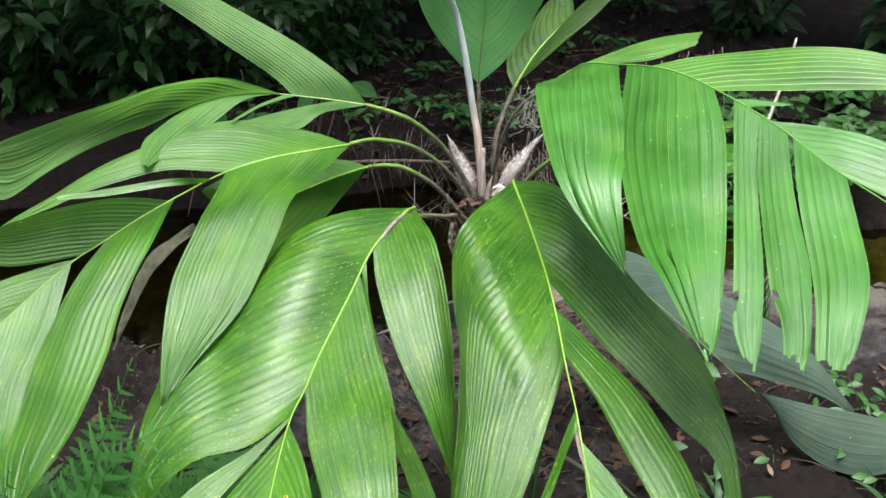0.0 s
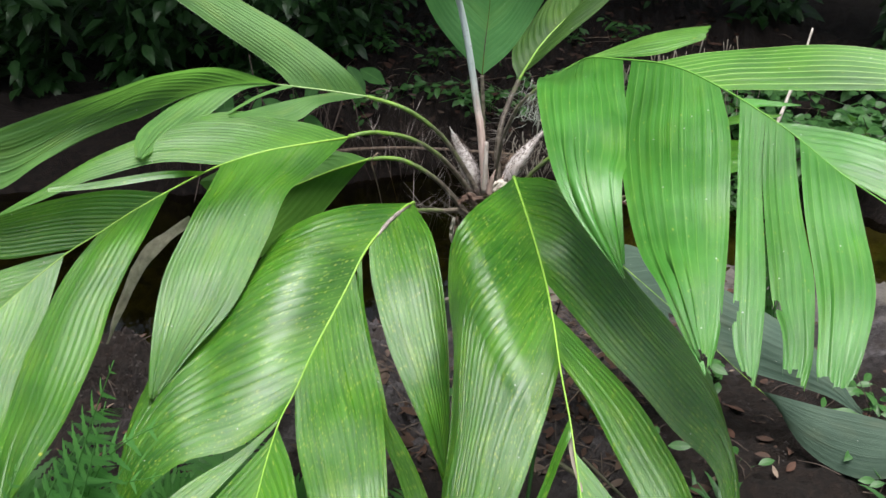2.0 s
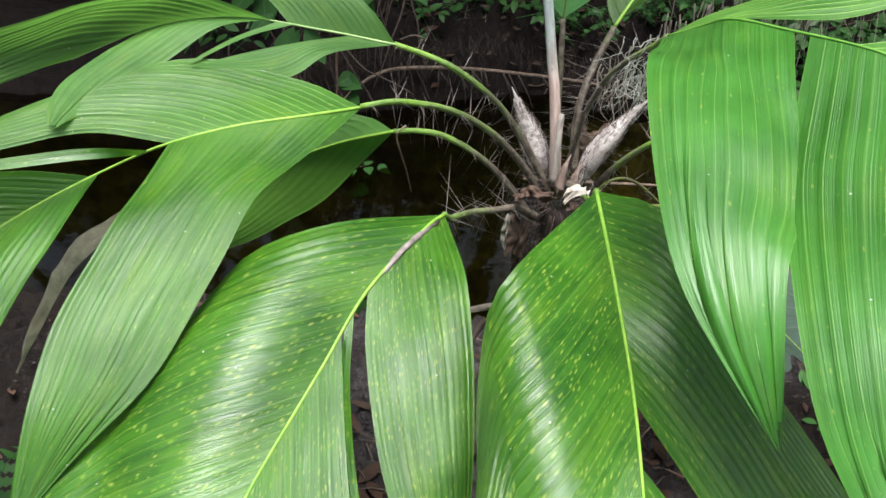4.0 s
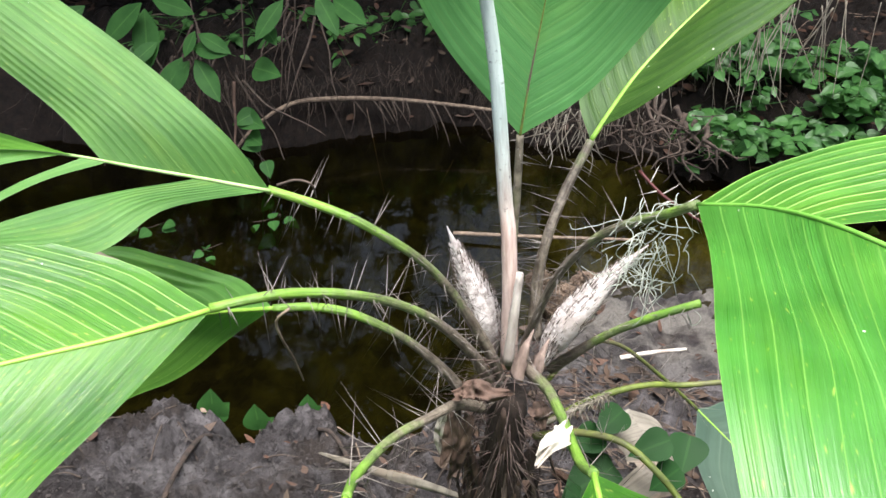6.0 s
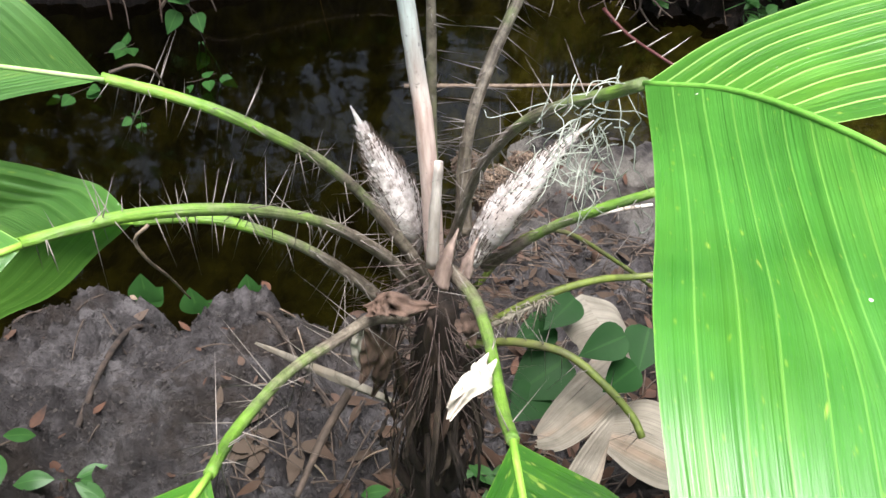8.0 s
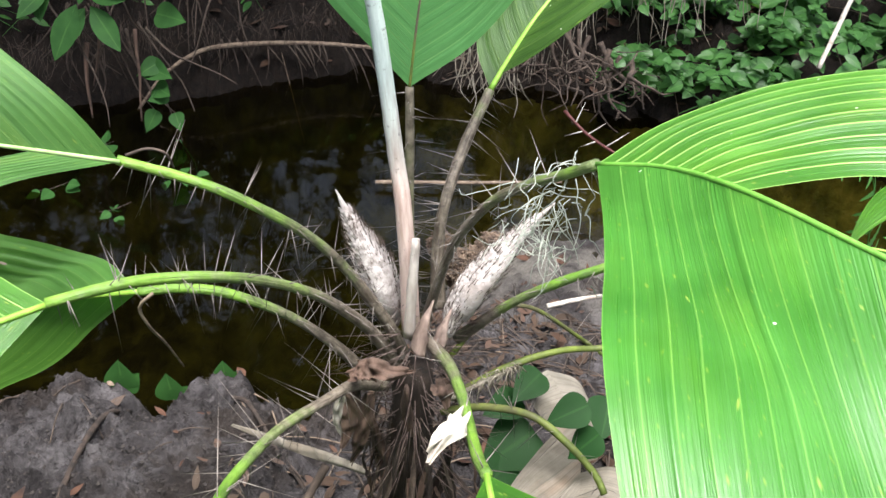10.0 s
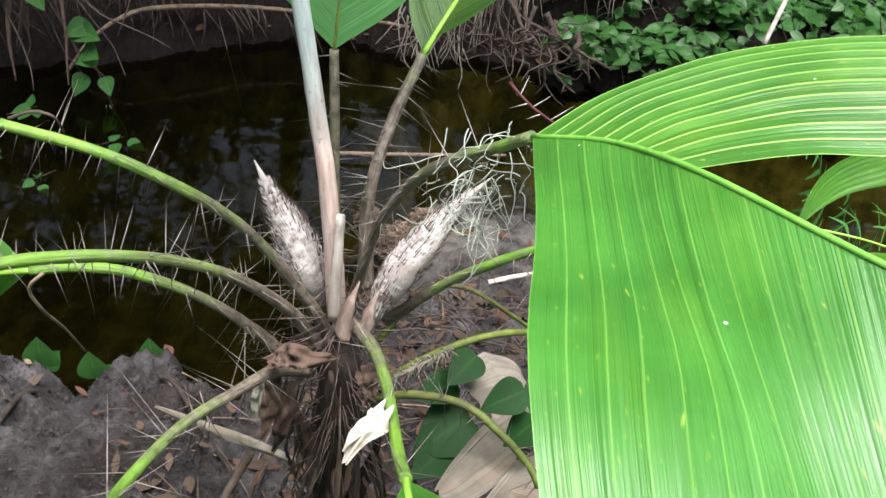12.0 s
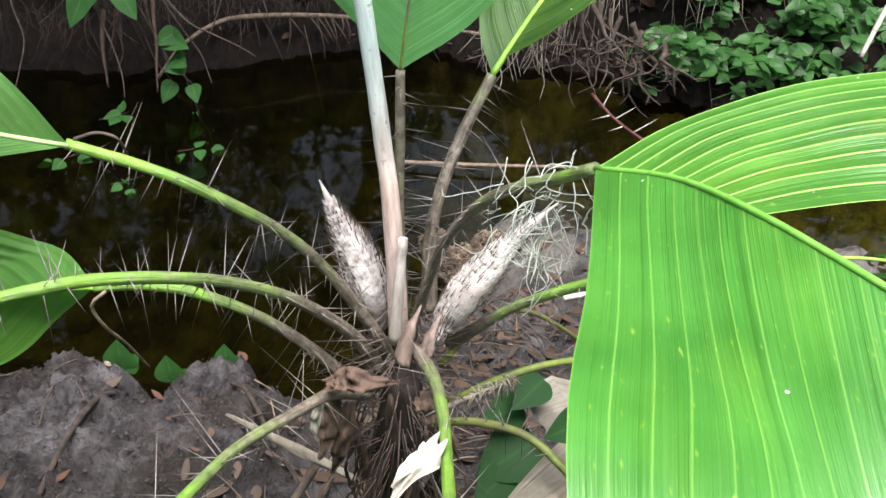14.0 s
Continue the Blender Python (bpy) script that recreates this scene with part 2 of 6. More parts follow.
def green_leaf(name, dark, light, thin, through=0.25, rough=0.4, scale=18.0, gloss=0.35):
    m, t, n, b, out = nodes_of(name)
    tc = n.new("ShaderNodeTexCoord")
    geo = n.new("ShaderNodeNewGeometry")
    sep = n.new("ShaderNodeSeparateXYZ")
    t.links.new(tc.outputs["UV"], sep.inputs[0])
    vein = val(t, "LESS_THAN", val(t, "ABSOLUTE", val(t, "SUBTRACT", sep.outputs[0], 0.5)), 0.035)
    g = grain(t, tc.outputs["Object"], scale, 5)
    f = val(t, "MULTIPLY_ADD", geo.outputs["Random Per Island"], 0.6, val(t, "MULTIPLY", ramp(t, g, 0.35, 0.65), 0.4))
    c = blend(t, f, dark, light)
    c = blend(t, val(t, "MULTIPLY", vein, 0.4), c, (light[0] * 1.8, light[1] * 1.5, light[2] * 1.5))
    t.links.new(c, b.inputs["Base Color"])
    t.links.new(val(t, "MULTIPLY_ADD", g, 0.3, rough - 0.15), b.inputs["Roughness"])
    b.inputs["Specular IOR Level"].default_value = gloss
    bump(t, g, 0.25, 0.003, b)
    sheer(t, out, b, thin, through)
    return m


def petiole_skin(name, begin):
    """Grey-brown scurf at the base that gives way to green along the stalk."""
    m, t, n, b, out = nodes_of(name)
    tc = n.new("ShaderNodeTexCoord")
    sep = n.new("ShaderNodeSeparateXYZ")
    t.links.new(tc.outputs["UV"], sep.inputs[0])
    g1, g2 = grain(t, tc.outputs["Object"], 95, 7, 0.7), grain(t, tc.outputs["Object"], 22, 4, 0.6)
    bare = blend(t, ramp(t, g1, 0.3, 0.7), (0.035, 0.026, 0.019), (0.225, 0.19, 0.148))
    line = grain(t, tc.outputs["UV"], 1.0, 4, 0.6, (14.0, 9.0, 1.0))
    bare = blend(t, val(t, "MULTIPLY", ramp(t, line, 0.5, 0.62), 0.75), bare, (0.05, 0.035, 0.025))
    green = blend(t, ramp(t, g2, 0.35, 0.65), (0.06, 0.14, 0.012), (0.16, 0.30, 0.03))
    green = blend(t, val(t, "MULTIPLY", ramp(t, line, 0.52, 0.66), 0.6), green, (0.05, 0.075, 0.02))
    mottle = val(t, "MULTIPLY", ramp(t, g1, 0.5, 0.62), 0.2)
    green = blend(t, mottle, green, (0.20, 0.19, 0.13))
    along = val(t, "ADD", sep.outputs[1], val(t, "MULTIPLY", val(t, "SUBTRACT", g2, 0.5), 0.7))
    t.links.new(blend(t, ramp(t, along, begin, begin + 0.4), bare, green), b.inputs["Base Color"])
    b.inputs["Roughness"].default_value = 0.55
    bump(t, val(t, "ADD", g1, val(t, "MULTIPLY", line, 1.2)), 0.8, 0.002, b)
    return m


PALM_OLD = palm_leaf("palm_blade_spotted", (0.016, 0.078, 0.006), (0.056, 0.180, 0.011), (0.19, 0.31, 0.04), 1.7, 0.27, 0.26, (0.16, 0.38, 0.02), ribs=0.32, gloss=0.45, wax=0.52)
PALM_MID = palm_leaf("palm_blade_green", (0.020, 0.092, 0.007), (0.062, 0.195, 0.013), (0.20, 0.34, 0.06), 1.1, 0.27, 0.3, ribs=0.32, gloss=0.45, wax=0.52)
PALM_NEW = palm_leaf("palm_blade_bright", (0.030, 0.132, 0.015), (0.062, 0.225, 0.032), (0.22, 0.42, 0.08), 0.75, 0.28, 0.3, (0.2, 0.52, 0.06), ribs=0.35, streaky=0.28, gloss=0.45, wax=0.5)
PALM_RIB = palm_leaf("palm_blade_ribbed", (0.034, 0.130, 0.013), (0.078, 0.24, 0.026), (0.34, 0.56, 0.14), 0.6, 0.36, 0.3, (0.2, 0.52, 0.05), 0.95, streaky=0.6)
PALM_RIB_OLD = palm_leaf("palm_blade_ribbed_dark", (0.024, 0.098, 0.009), (0.060, 0.185, 0.018), (0.24, 0.42, 0.09), 1.0, 0.36, 0.28, (0.18, 0.46, 0.04), 0.75, streaky=0.6)
PALM_MATT = palm_leaf("palm_blade_matt", (0.052, 0.158, 0.028), (0.112, 0.27, 0.052), (0.22, 0.36, 0.10), 0.8, 0.5, 0.42, (0.2, 0.48, 0.07), gloss=0.5, wax=0.05)
PALM_COOL = palm_leaf("palm_blade_cool_green", (0.09, 0.27, 0.08), (0.16, 0.41, 0.13), (0.24, 0.42, 0.14), 0.3, 0.36, 0.34, (0.14, 0.46, 0.10))
# the upright frond's shade is put into these darker, duller blade colours
PALM_SHADED = palm_leaf("palm_blade_shaded", (0.013, 0.042, 0.006), (0.034, 0.085, 0.010), (0.07, 0.12, 0.02), 0.6, 0.5, 0.12, (0.07, 0.16, 0.02), gloss=0.35, wax=0.0)
PALM_PALE = palm_leaf("palm_blade_greyish", (0.036, 0.066, 0.046), (0.060, 0.098, 0.068), (0.10, 0.14, 0.10), 0.2, 0.65, 0.15, (0.1, 0.17, 0.07), gloss=0.3, wax=0.0)
RACHIS_GREEN = plain("rachis_fresh_green", (0.07, 0.21, 0.025), (0.14, 0.33, 0.05), 60, 0.5, 0.3, 0.001)
RACHIS_PALE = plain("rachis_pale_scurfy", (0.13, 0.24, 0.06), (0.28, 0.38, 0.16), 60, 0.6, 0.4, 0.001)
RACHIS = plain("rachis_yellow_green", (0.13, 0.28, 0.03), (0.25, 0.40, 0.06), 60, 0.5, 0.3, 0.001)
STALK = plain("petiole_green_scurfy", (0.045, 0.06, 0.015), (0.15, 0.19, 0.03), 40, 0.6, 0.4, 0.001, third=(0.085, 0.068, 0.045))
PETIOLE = petiole_skin("petiole_scurf_to_green", 0.36)
PETIOLE_GREY = petiole_skin("petiole_grey_green", 0.66)
PETIOLE_BROWN = petiole_skin("petiole_mostly_scurfy", 0.85)
PETIOLE_GREEN = petiole_skin("petiole_mostly_green", 0.1)
SCURF = plain("petiole_base_grey", (0.035, 0.028, 0.02), (0.22, 0.19, 0.14), 55, 0.8, 0.6, 0.002, third=(0.10, 0.12, 0.04))
SPINE = plain("spine_grey_brown", (0.04, 0.03, 0.027), (0.27, 0.235, 0.21), 30, 0.5, 0.1, 0.001)
SPINE_DARK = plain("spine_red_brown", (0.03, 0.018, 0.016), (0.17, 0.12, 0.105), 30, 0.5, 0.1, 0.001)
SPATHE = plain("spathe_bristly", (0.17, 0.14, 0.13), (0.64, 0.59, 0.57), 110, 0.8, 0.9, 0.003, third=(0.34, 0.29, 0.27))


def waxy_skin():
    """A pinkish stalk that turns waxy blue-white above, with dark specks."""
    m, t, n, b, out = nodes_of("spear_waxy_pink")
    tc = n.new("ShaderNodeTexCoord")
    sep = n.new("ShaderNodeSeparateXYZ")
    t.links.new(tc.outputs["UV"], sep.inputs[0])
    line, g = grain(t, tc.outputs["UV"], 1.0, 4, 0.6, (9.0, 14.0, 1.0)), grain(t, tc.outputs["Object"], 130, 5, 0.6)
    low = blend(t, ramp(t, line, 0.36, 0.64), (0.40, 0.28, 0.24), (0.60, 0.47, 0.42))
    high = blend(t, ramp(t, line, 0.36, 0.64), (0.42, 0.49, 0.47), (0.57, 0.64, 0.61))
    c = blend(t, ramp(t, val(t, "MULTIPLY_ADD", line, 0.2, sep.outputs[1]), 0.36, 0.56), low, high)
    c = blend(t, val(t, "MULTIPLY", ramp(t, g, 0.62, 0.68), 0.6), c, (0.09, 0.08, 0.075))
    t.links.new(c, b.inputs["Base Color"])
    b.inputs["Roughness"].default_value = 0.5
    bump(t, line, 0.5, 0.001, b)
    return m


SPEAR = waxy_skin()
PALE_STALK = plain("stalk_pale_scurfy", (0.16, 0.13, 0.115), (0.58, 0.53, 0.48), 60, 0.7, 0.5, 0.001, stretch=(1, 1, 0.15), third=(0.30, 0.25, 0.21))
BRACT = plain("bract_pink_brown", (0.055, 0.036, 0.03), (0.34, 0.25, 0.21), 75, 0.75, 0.8, 0.002, stretch=(1, 1, 0.12), third=(0.20, 0.14, 0.115))
BARK = plain("palm_trunk_fibre", (0.007, 0.005, 0.004), (0.052, 0.035, 0.027), 50, 0.9, 0.9, 0.006, stretch=(1, 1, 0.2))
DRY = plain("dry_sheath", (0.013, 0.008, 0.006), (0.12, 0.074, 0.054), 70, 0.8, 1.0, 0.004, stretch=(1, 1, 0.2), third=(0.085, 0.05, 0.036))
HUSK = plain("pale_husk", (0.20, 0.165, 0.135), (0.56, 0.52, 0.46), 35, 0.7, 0.5, 0.002)
SEED = plain("seed_beads", (0.05, 0.03, 0.022), (0.25, 0.18, 0.13), 90, 0.7, 0.4, 0.001)
MOSS = plain("air_plant_grey_green", (0.17, 0.185, 0.155), (0.35, 0.37, 0.32), 40, 0.8, 0.2, 0.001)
STRAW = plain("dead_frond_straw", (0.09, 0.078, 0.06), (0.27, 0.24, 0.195), 40, 0.8, 0.6, 0.002, stretch=(1, 0.2, 1), third=(0.17, 0.14, 0.105))
TWIG = plain("twig_brown", (0.018, 0.013, 0.010), (0.082, 0.058, 0.044), 50, 0.85, 0.5, 0.002)
ROOT = plain("root_pale", (0.06, 0.04, 0.03), (0.22, 0.165, 0.12), 50, 0.85, 0.5, 0.002)
LITTER = plain("leaf_litter", (0.015, 0.009, 0.007), (0.080, 0.038, 0.024), 14, 0.8, 0.4, 0.002, third=(0.060, 0.042, 0.033), gloss=0.2)
OLDLITTER = plain("rotting_leaf_litter", (0.010, 0.0065, 0.0045), (0.052, 0.028, 0.018), 14, 0.85, 0.4, 0.002, third=(0.05, 0.036, 0.027), gloss=0.15)
SHRUB = green_leaf("shrub_leaf", (0.015, 0.052, 0.013), (0.054, 0.145, 0.036), (0.10, 0.28, 0.035), gloss=0.25)
SHRUB_DARK = green_leaf("dark_shrub_leaf", (0.011, 0.042, 0.011), (0.038, 0.108, 0.026), (0.06, 0.19, 0.02), 0.2, 0.6, gloss=0.1)
# leaf green darkened for the shade of the undergrowth, also used for tree crowns
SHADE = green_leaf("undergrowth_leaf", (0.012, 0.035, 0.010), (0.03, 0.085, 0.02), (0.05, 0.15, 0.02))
FERN = green_leaf("fern_leaf", (0.022, 0.088, 0.018), (0.060, 0.180, 0.036), (0.12, 0.36, 0.06), 0.3, 0.55)
GRASS = green_leaf("grass_leaf", (0.010, 0.040, 0.010), (0.034, 0.100, 0.024), (0.07, 0.2, 0.03), 0.25, 0.45)
DEADLEAF = palm_leaf("dead_frond_blade", (0.09, 0.075, 0.055), (0.34, 0.30, 0.245), (0.04, 0.03, 0.02), 0.0, 0.75, 0.12, (0.3, 0.26, 0.2))
ARUM = green_leaf("arum_leaf", (0.005, 0.023, 0.006), (0.015, 0.054, 0.012), (0.03, 0.10, 0.02), 0.1, 0.55, 9.0, gloss=0.1)

# ---- ground: near bank, creek bed and far bank in one sheet ----
WATER = -0.40


def lerp(x, xs, ys):
    """Straight lines between points, for one number."""
    if x <= xs[0]:
        return ys[0]
    for k in range(1, len(xs)):
        if x < xs[k]:
            return ys[k - 1] + (ys[k] - ys[k - 1]) * (x - xs[k - 1]) / (xs[k] - xs[k - 1])
    return ys[-1]


def near_shore(x):
    return lerp(x, (-60, -6, -1.6, -1.0, -0.86, -0.76, -0.7, -0.6, -0.5, -0.44, -0.36, -0.27, -0.15, 0.05, 0.3, 1.0, 2.5, 60), (3.0, 3.0, 3.1, 3.18, 3.23, 3.36, 3.39, 3.36, 3.30, 3.38, 3.42, 3.37, 3.29, 3.65, 4.45, 4.5, 4.3, 4.2))


def far_shore(x):
    return lerp(x, (-60, -5, -1.5, -0.9, -0.3, 0.5, 0.9, 1.6, 4, 60), (4.6, 4.7, 5.02, 5.22, 5.62, 5.5, 5.3, 5.1, 4.9, 4.9))


def height(x, y):
    rough = 0.03 * hills(x, y, 0.0, 2.3, 3) + 0.03 * hills(x, y, 4.0, 10.0, 3) + 0.02 * hills(x, y, 9.0, 24.0, 3)
    a, b = near_shore(x) + 0.05 * hills(x, 0.0, 2.0, 6.0), far_shore(x) + 0.06 * hills(x, 0.0, 7.0, 4.0)
    top = lerp(y, (-60, 0, 2.4, 3.0, 3.35, 3.7), (0.5, 0.0, -0.05, -0.085, -0.19, -0.27))
    bar = lerp(x, (-0.15, 0.2), (0.0, 1.0))
    top = top + 0.05 * hills(x, y, 3.0, 7.0, 3) * lerp(y, (2.3, 2.7, 3.5), (0.0, 1.0, 0.6))
    humps = 0.045 * math.exp(-(((x + 0.7) / 0.11) ** 2)) + 0.035 * math.exp(-(((x + 0.37) / 0.1) ** 2)) - 0.03 * math.exp(-(((x + 0.52) / 0.07) ** 2)) - lerp(x, (-1.15, -0.8), (0.07, 0.0)) - lerp(x, (-0.1, 0.1), (0.06, 0.0))
    top = top + humps * lerp(y, (2.8, 3.15), (0.0, 1.0))
    if y < (a + b) / 2:
        steep = top - 0.45 / (1 + math.exp(min(60.0, -(y - a - 0.02) * 30)))
        steep += 0.03 * math.exp(-((y - a + 0.14) / 0.1) ** 2)
        gentle = lerp(y, (2.2, 3.0, 3.7, a, a + 0.35), (-0.05, -0.16, -0.29, WATER - 0.005, -0.68))
        z = steep * (1 - bar) + gentle * bar
    else:
        d = y - b
        low = lerp(x, (-0.3, 0.4), (1.0, 0.0))
        wall = lerp(d, (-0.12, 0.0, 0.10, 0.30, 1.2, 4.0, 80.0), (-0.68, -0.42, -0.2, -0.02, 0.08, 0.3, 6.0))
        slope = lerp(d, (-0.25, 0.0, 0.35, 0.9, 1.6, 4.0, 80.0), (-0.68, -0.44, -0.14, 0.08, 0.15, 0.35, 6.0))
        z = wall * low + slope * (1 - low) + rough * 0.8
    # crumbled lumps on the bare mud
    bare = lerp(y, (2.35, 2.6, 3.5, 3.7), (0.0, 1.0, 1.0, 0.0)) * lerp(x, (-1.5, -1.2, 0.5, 0.9), (0.0, 1.0, 1.0, 0.0))
    if bare > 0:
        lump = noise.noise(Vector((x * 17, y * 17, 5.0)))
        clot = noise.noise(Vector((x * 41, y * 41, 1.0)))
        z += bare * (0.07 * (0.32 - abs(lump)) + 0.036 * (0.3 - abs(clot)) + 0.016 * noise.noise(Vector((x * 83, y * 83, 2.0))) + 0.05 * noise.noise(Vector((x * 6, y * 6, 8.0))))
    return z + rough


def steps(middle, lo, hi, fine, far):
    """Even steps over the middle, growing outwards to the distance."""
    core = list(np.arange(lo, hi, fine))
    d, out = fine, core[-1]
    while out < far:
        d *= 1.22
        out += d
        core.append(out)
    d, out = fine, core[0]
    while out > -far:
        d *= 1.22
        out -= d
        core.insert(0, out)
    return core


def finer(values, lo, hi):
    """Halves the steps between lo and hi."""
    return sorted(values + [(a + b) / 2 for a, b in zip(values, values[1:]) if lo < a < hi])


gx, gy = finer(steps(0, -1.9, 2.1, 0.024, 60), -1.25, 0.5), finer(steps(0, 1.3, 6.4, 0.024, 60), 2.4, 3.5)
gv = [(x, y, height(x, y)) for y in gy for x in gx]
gw = len(gx)
gf = [(j * gw + i, j * gw + i + 1, (j + 1) * gw + i + 1, (j + 1) * gw + i) for j in range(len(gy) - 1) for i in range(gw - 1)]


def soil():
    m, t, n, b, out = nodes_of("creek_soil")
    tc = n.new("ShaderNodeTexCoord")
    where = tc.outputs["Object"]
    sep = n.new("ShaderNodeSeparateXYZ")
    t.links.new(where, sep.inputs[0])
    g1, g2, g3 = grain(t, where, 32, 10, 0.75), grain(t, where, 7, 5, 0.6), grain(t, where, 140, 4, 0.6)
    c = blend(t, ramp(t, g1, 0.32, 0.68), (0.006, 0.0048, 0.0046), (0.064, 0.056, 0.058))
    c = blend(t, val(t, "MULTIPLY", ramp(t, g2, 0.47, 0.66), ramp(t, g1, 0.3, 0.6)), c, (0.142, 0.130, 0.134))
    c = blend(t, val(t, "MULTIPLY", ramp(t, grain(t, where, 4.2, 5, 0.7), 0.5, 0.64), 0.75), c, (0.032, 0.023, 0.018))
    c = blend(t, val(t, "MULTIPLY", ramp(t, g3, 0.62, 0.72), 0.6), c, (0.16, 0.14, 0.12))
    # shade under the fronds, at both sides and on the far bank, painted into the soil
    shade_mask = val(t, "MAXIMUM", val(t, "SUBTRACT", 1.0, ramp(t, val(t, "MULTIPLY_ADD", g2, 0.5, sep.outputs[1]), 2.5, 2.8)), ramp(t, sep.outputs[1], 4.8, 5.0))
    shade_mask = val(t, "MAXIMUM", shade_mask, val(t, "MULTIPLY", ramp(t, sep.outputs[0], 0.4, 0.6), val(t, "SUBTRACT", 1.0, ramp(t, val(t, "MULTIPLY_ADD", g2, 0.5, sep.outputs[1]), 3.35, 3.75))))
    shade_mask = val(t, "MAXIMUM", shade_mask, val(t, "SUBTRACT", 1.0, ramp(t, val(t, "MULTIPLY_ADD", g2, 0.3, sep.outputs[0]), -0.85, -0.62)))
    c = blend(t, shade_mask, c, blend(t, ramp(t, g1, 0.35, 0.7), (0.0035, 0.0024, 0.0019), (0.022, 0.0135, 0.0095)))
    # grey sand on the bar between the palm and the water
    east = ramp(t, sep.outputs[0], 0.05, 0.3)
    north = val(t, "MULTIPLY", ramp(t, sep.outputs[1], 3.75, 4.05), val(t, "LESS_THAN", sep.outputs[1], 4.8))
    sand = val(t, "MULTIPLY", val(t, "MULTIPLY", east, north), ramp(t, g2, 0.38, 0.55))
    c = blend(t, sand, c, blend(t, ramp(t, g3, 0.35, 0.65), (0.12, 0.108, 0.095), (0.18, 0.165, 0.148)))
    # olive silt under the water
    deep = val(t, "LESS_THAN", sep.outputs[2], -0.44)
    silt = blend(t, ramp(t, g2, 0.4, 0.65), (0.010, 0.009, 0.005), (0.05, 0.05, 0.014))
    pale = blend(t, ramp(t, g2, 0.38, 0.62), (0.06, 0.06, 0.02), (0.24, 0.23, 0.09))
    c = blend(t, deep, c, blend(t, ramp(t, val(t, "MULTIPLY_ADD", g2, 0.6, sep.outputs[0]), 0.1, 0.9), silt, pale))
    t.links.new(c, b.inputs["Base Color"])
    t.links.new(val(t, "MULTIPLY_ADD", g2, 0.5, 0.5), b.inputs["Roughness"])
    b.inputs["Specular IOR Level"].default_value = 0.22
    h = val(t, "ADD", g1, val(t, "MULTIPLY", g3, 0.4))
    bump(t, h, 1.0, 0.03, b)
    return m


ground = tagged(link("ground", gv, gf, soil()), "dark muddy creek banks with damp bare soil, shade painted into the darkest parts", "ground", kind="structure")


def creek_water():
    m, t, n, b, out = nodes_of("creek_water")
    tc = n.new("ShaderNodeTexCoord")
    g = grain(t, tc.outputs["Object"], 5.0, 3, 0.5)
    tr, gl, fr, mix = n.new("ShaderNodeBsdfTransparent"), n.new("ShaderNodeBsdfGlossy"), n.new("ShaderNodeFresnel"), n.new("ShaderNodeMixShader")
    tr.inputs["Color"].default_value = (0.40, 0.37, 0.21, 1)
    gl.inputs["Roughness"].default_value = 0.04
    fr.inputs["IOR"].default_value = 1.33
    bm = n.new("ShaderNodeBump")
    bm.inputs["Strength"].default_value, bm.inputs["Distance"].default_value = 0.12, 0.02
    t.links.new(g, bm.inputs["Height"])
    t.links.new(bm.outputs[0], gl.inputs["Normal"])
    t.links.new(fr.outputs[0], mix.inputs[0])
    t.links.new(tr.outputs[0], mix.inputs[1])
    t.links.new(gl.outputs[0], mix.inputs[2])
    t.links.new(mix.outputs[0], out.inputs["Surface"])
    return m


wxs, wys = np.linspace(-30, 30, 61), np.linspace(2.9, 6.2, 12)
water = link("water", [(x, y, WATER) for y in wys for x in wxs], [(j * 61 + i, j * 61 + i + 1, (j + 1) * 61 + i + 1, (j + 1) * 61 + i) for j in range(11) for i in range(60)], creek_water())
tagged(water, "still dark olive creek water", "water", kind="structure")

# ---- the palm ----
palm = thing("spiny_palm", (0.13, 2.57, -0.1), "young spiny palm with pleated green fronds on the creek bank", "palm")
BASE = np.array(palm.location)


def own(points):
    return [tuple(np.asarray(p, float) - BASE) for p in points]


def spines_along(points, radii, count, length, soup, start=0.0, stop=1.0, hang=0.4):
    """Thorns standing off a petiole, more of them below than above."""
    p = smooth(points, 60)
    for _ in range(count):
        i = int(60 * random.uniform(start, stop))
        i = min(max(i, 1), 59)
        ahead = unit(p[i + 1] - p[i - 1])
        out = unit(np.cross(ahead, np.array([random.gauss(0, 1) for _ in range(3)])))
        out = unit(out - np.array((0, 0, hang)) * random.random() + 0.25 * ahead * random.uniform(-1, 1))
        r = np.interp(i / 60, np.linspace(0, 1, len(radii)), radii)
        soup.add(*spike(p[i] + out * r * 0.6, p[i] + out * (r + length * random.uniform(0.3, 1.25)), 0.0007))


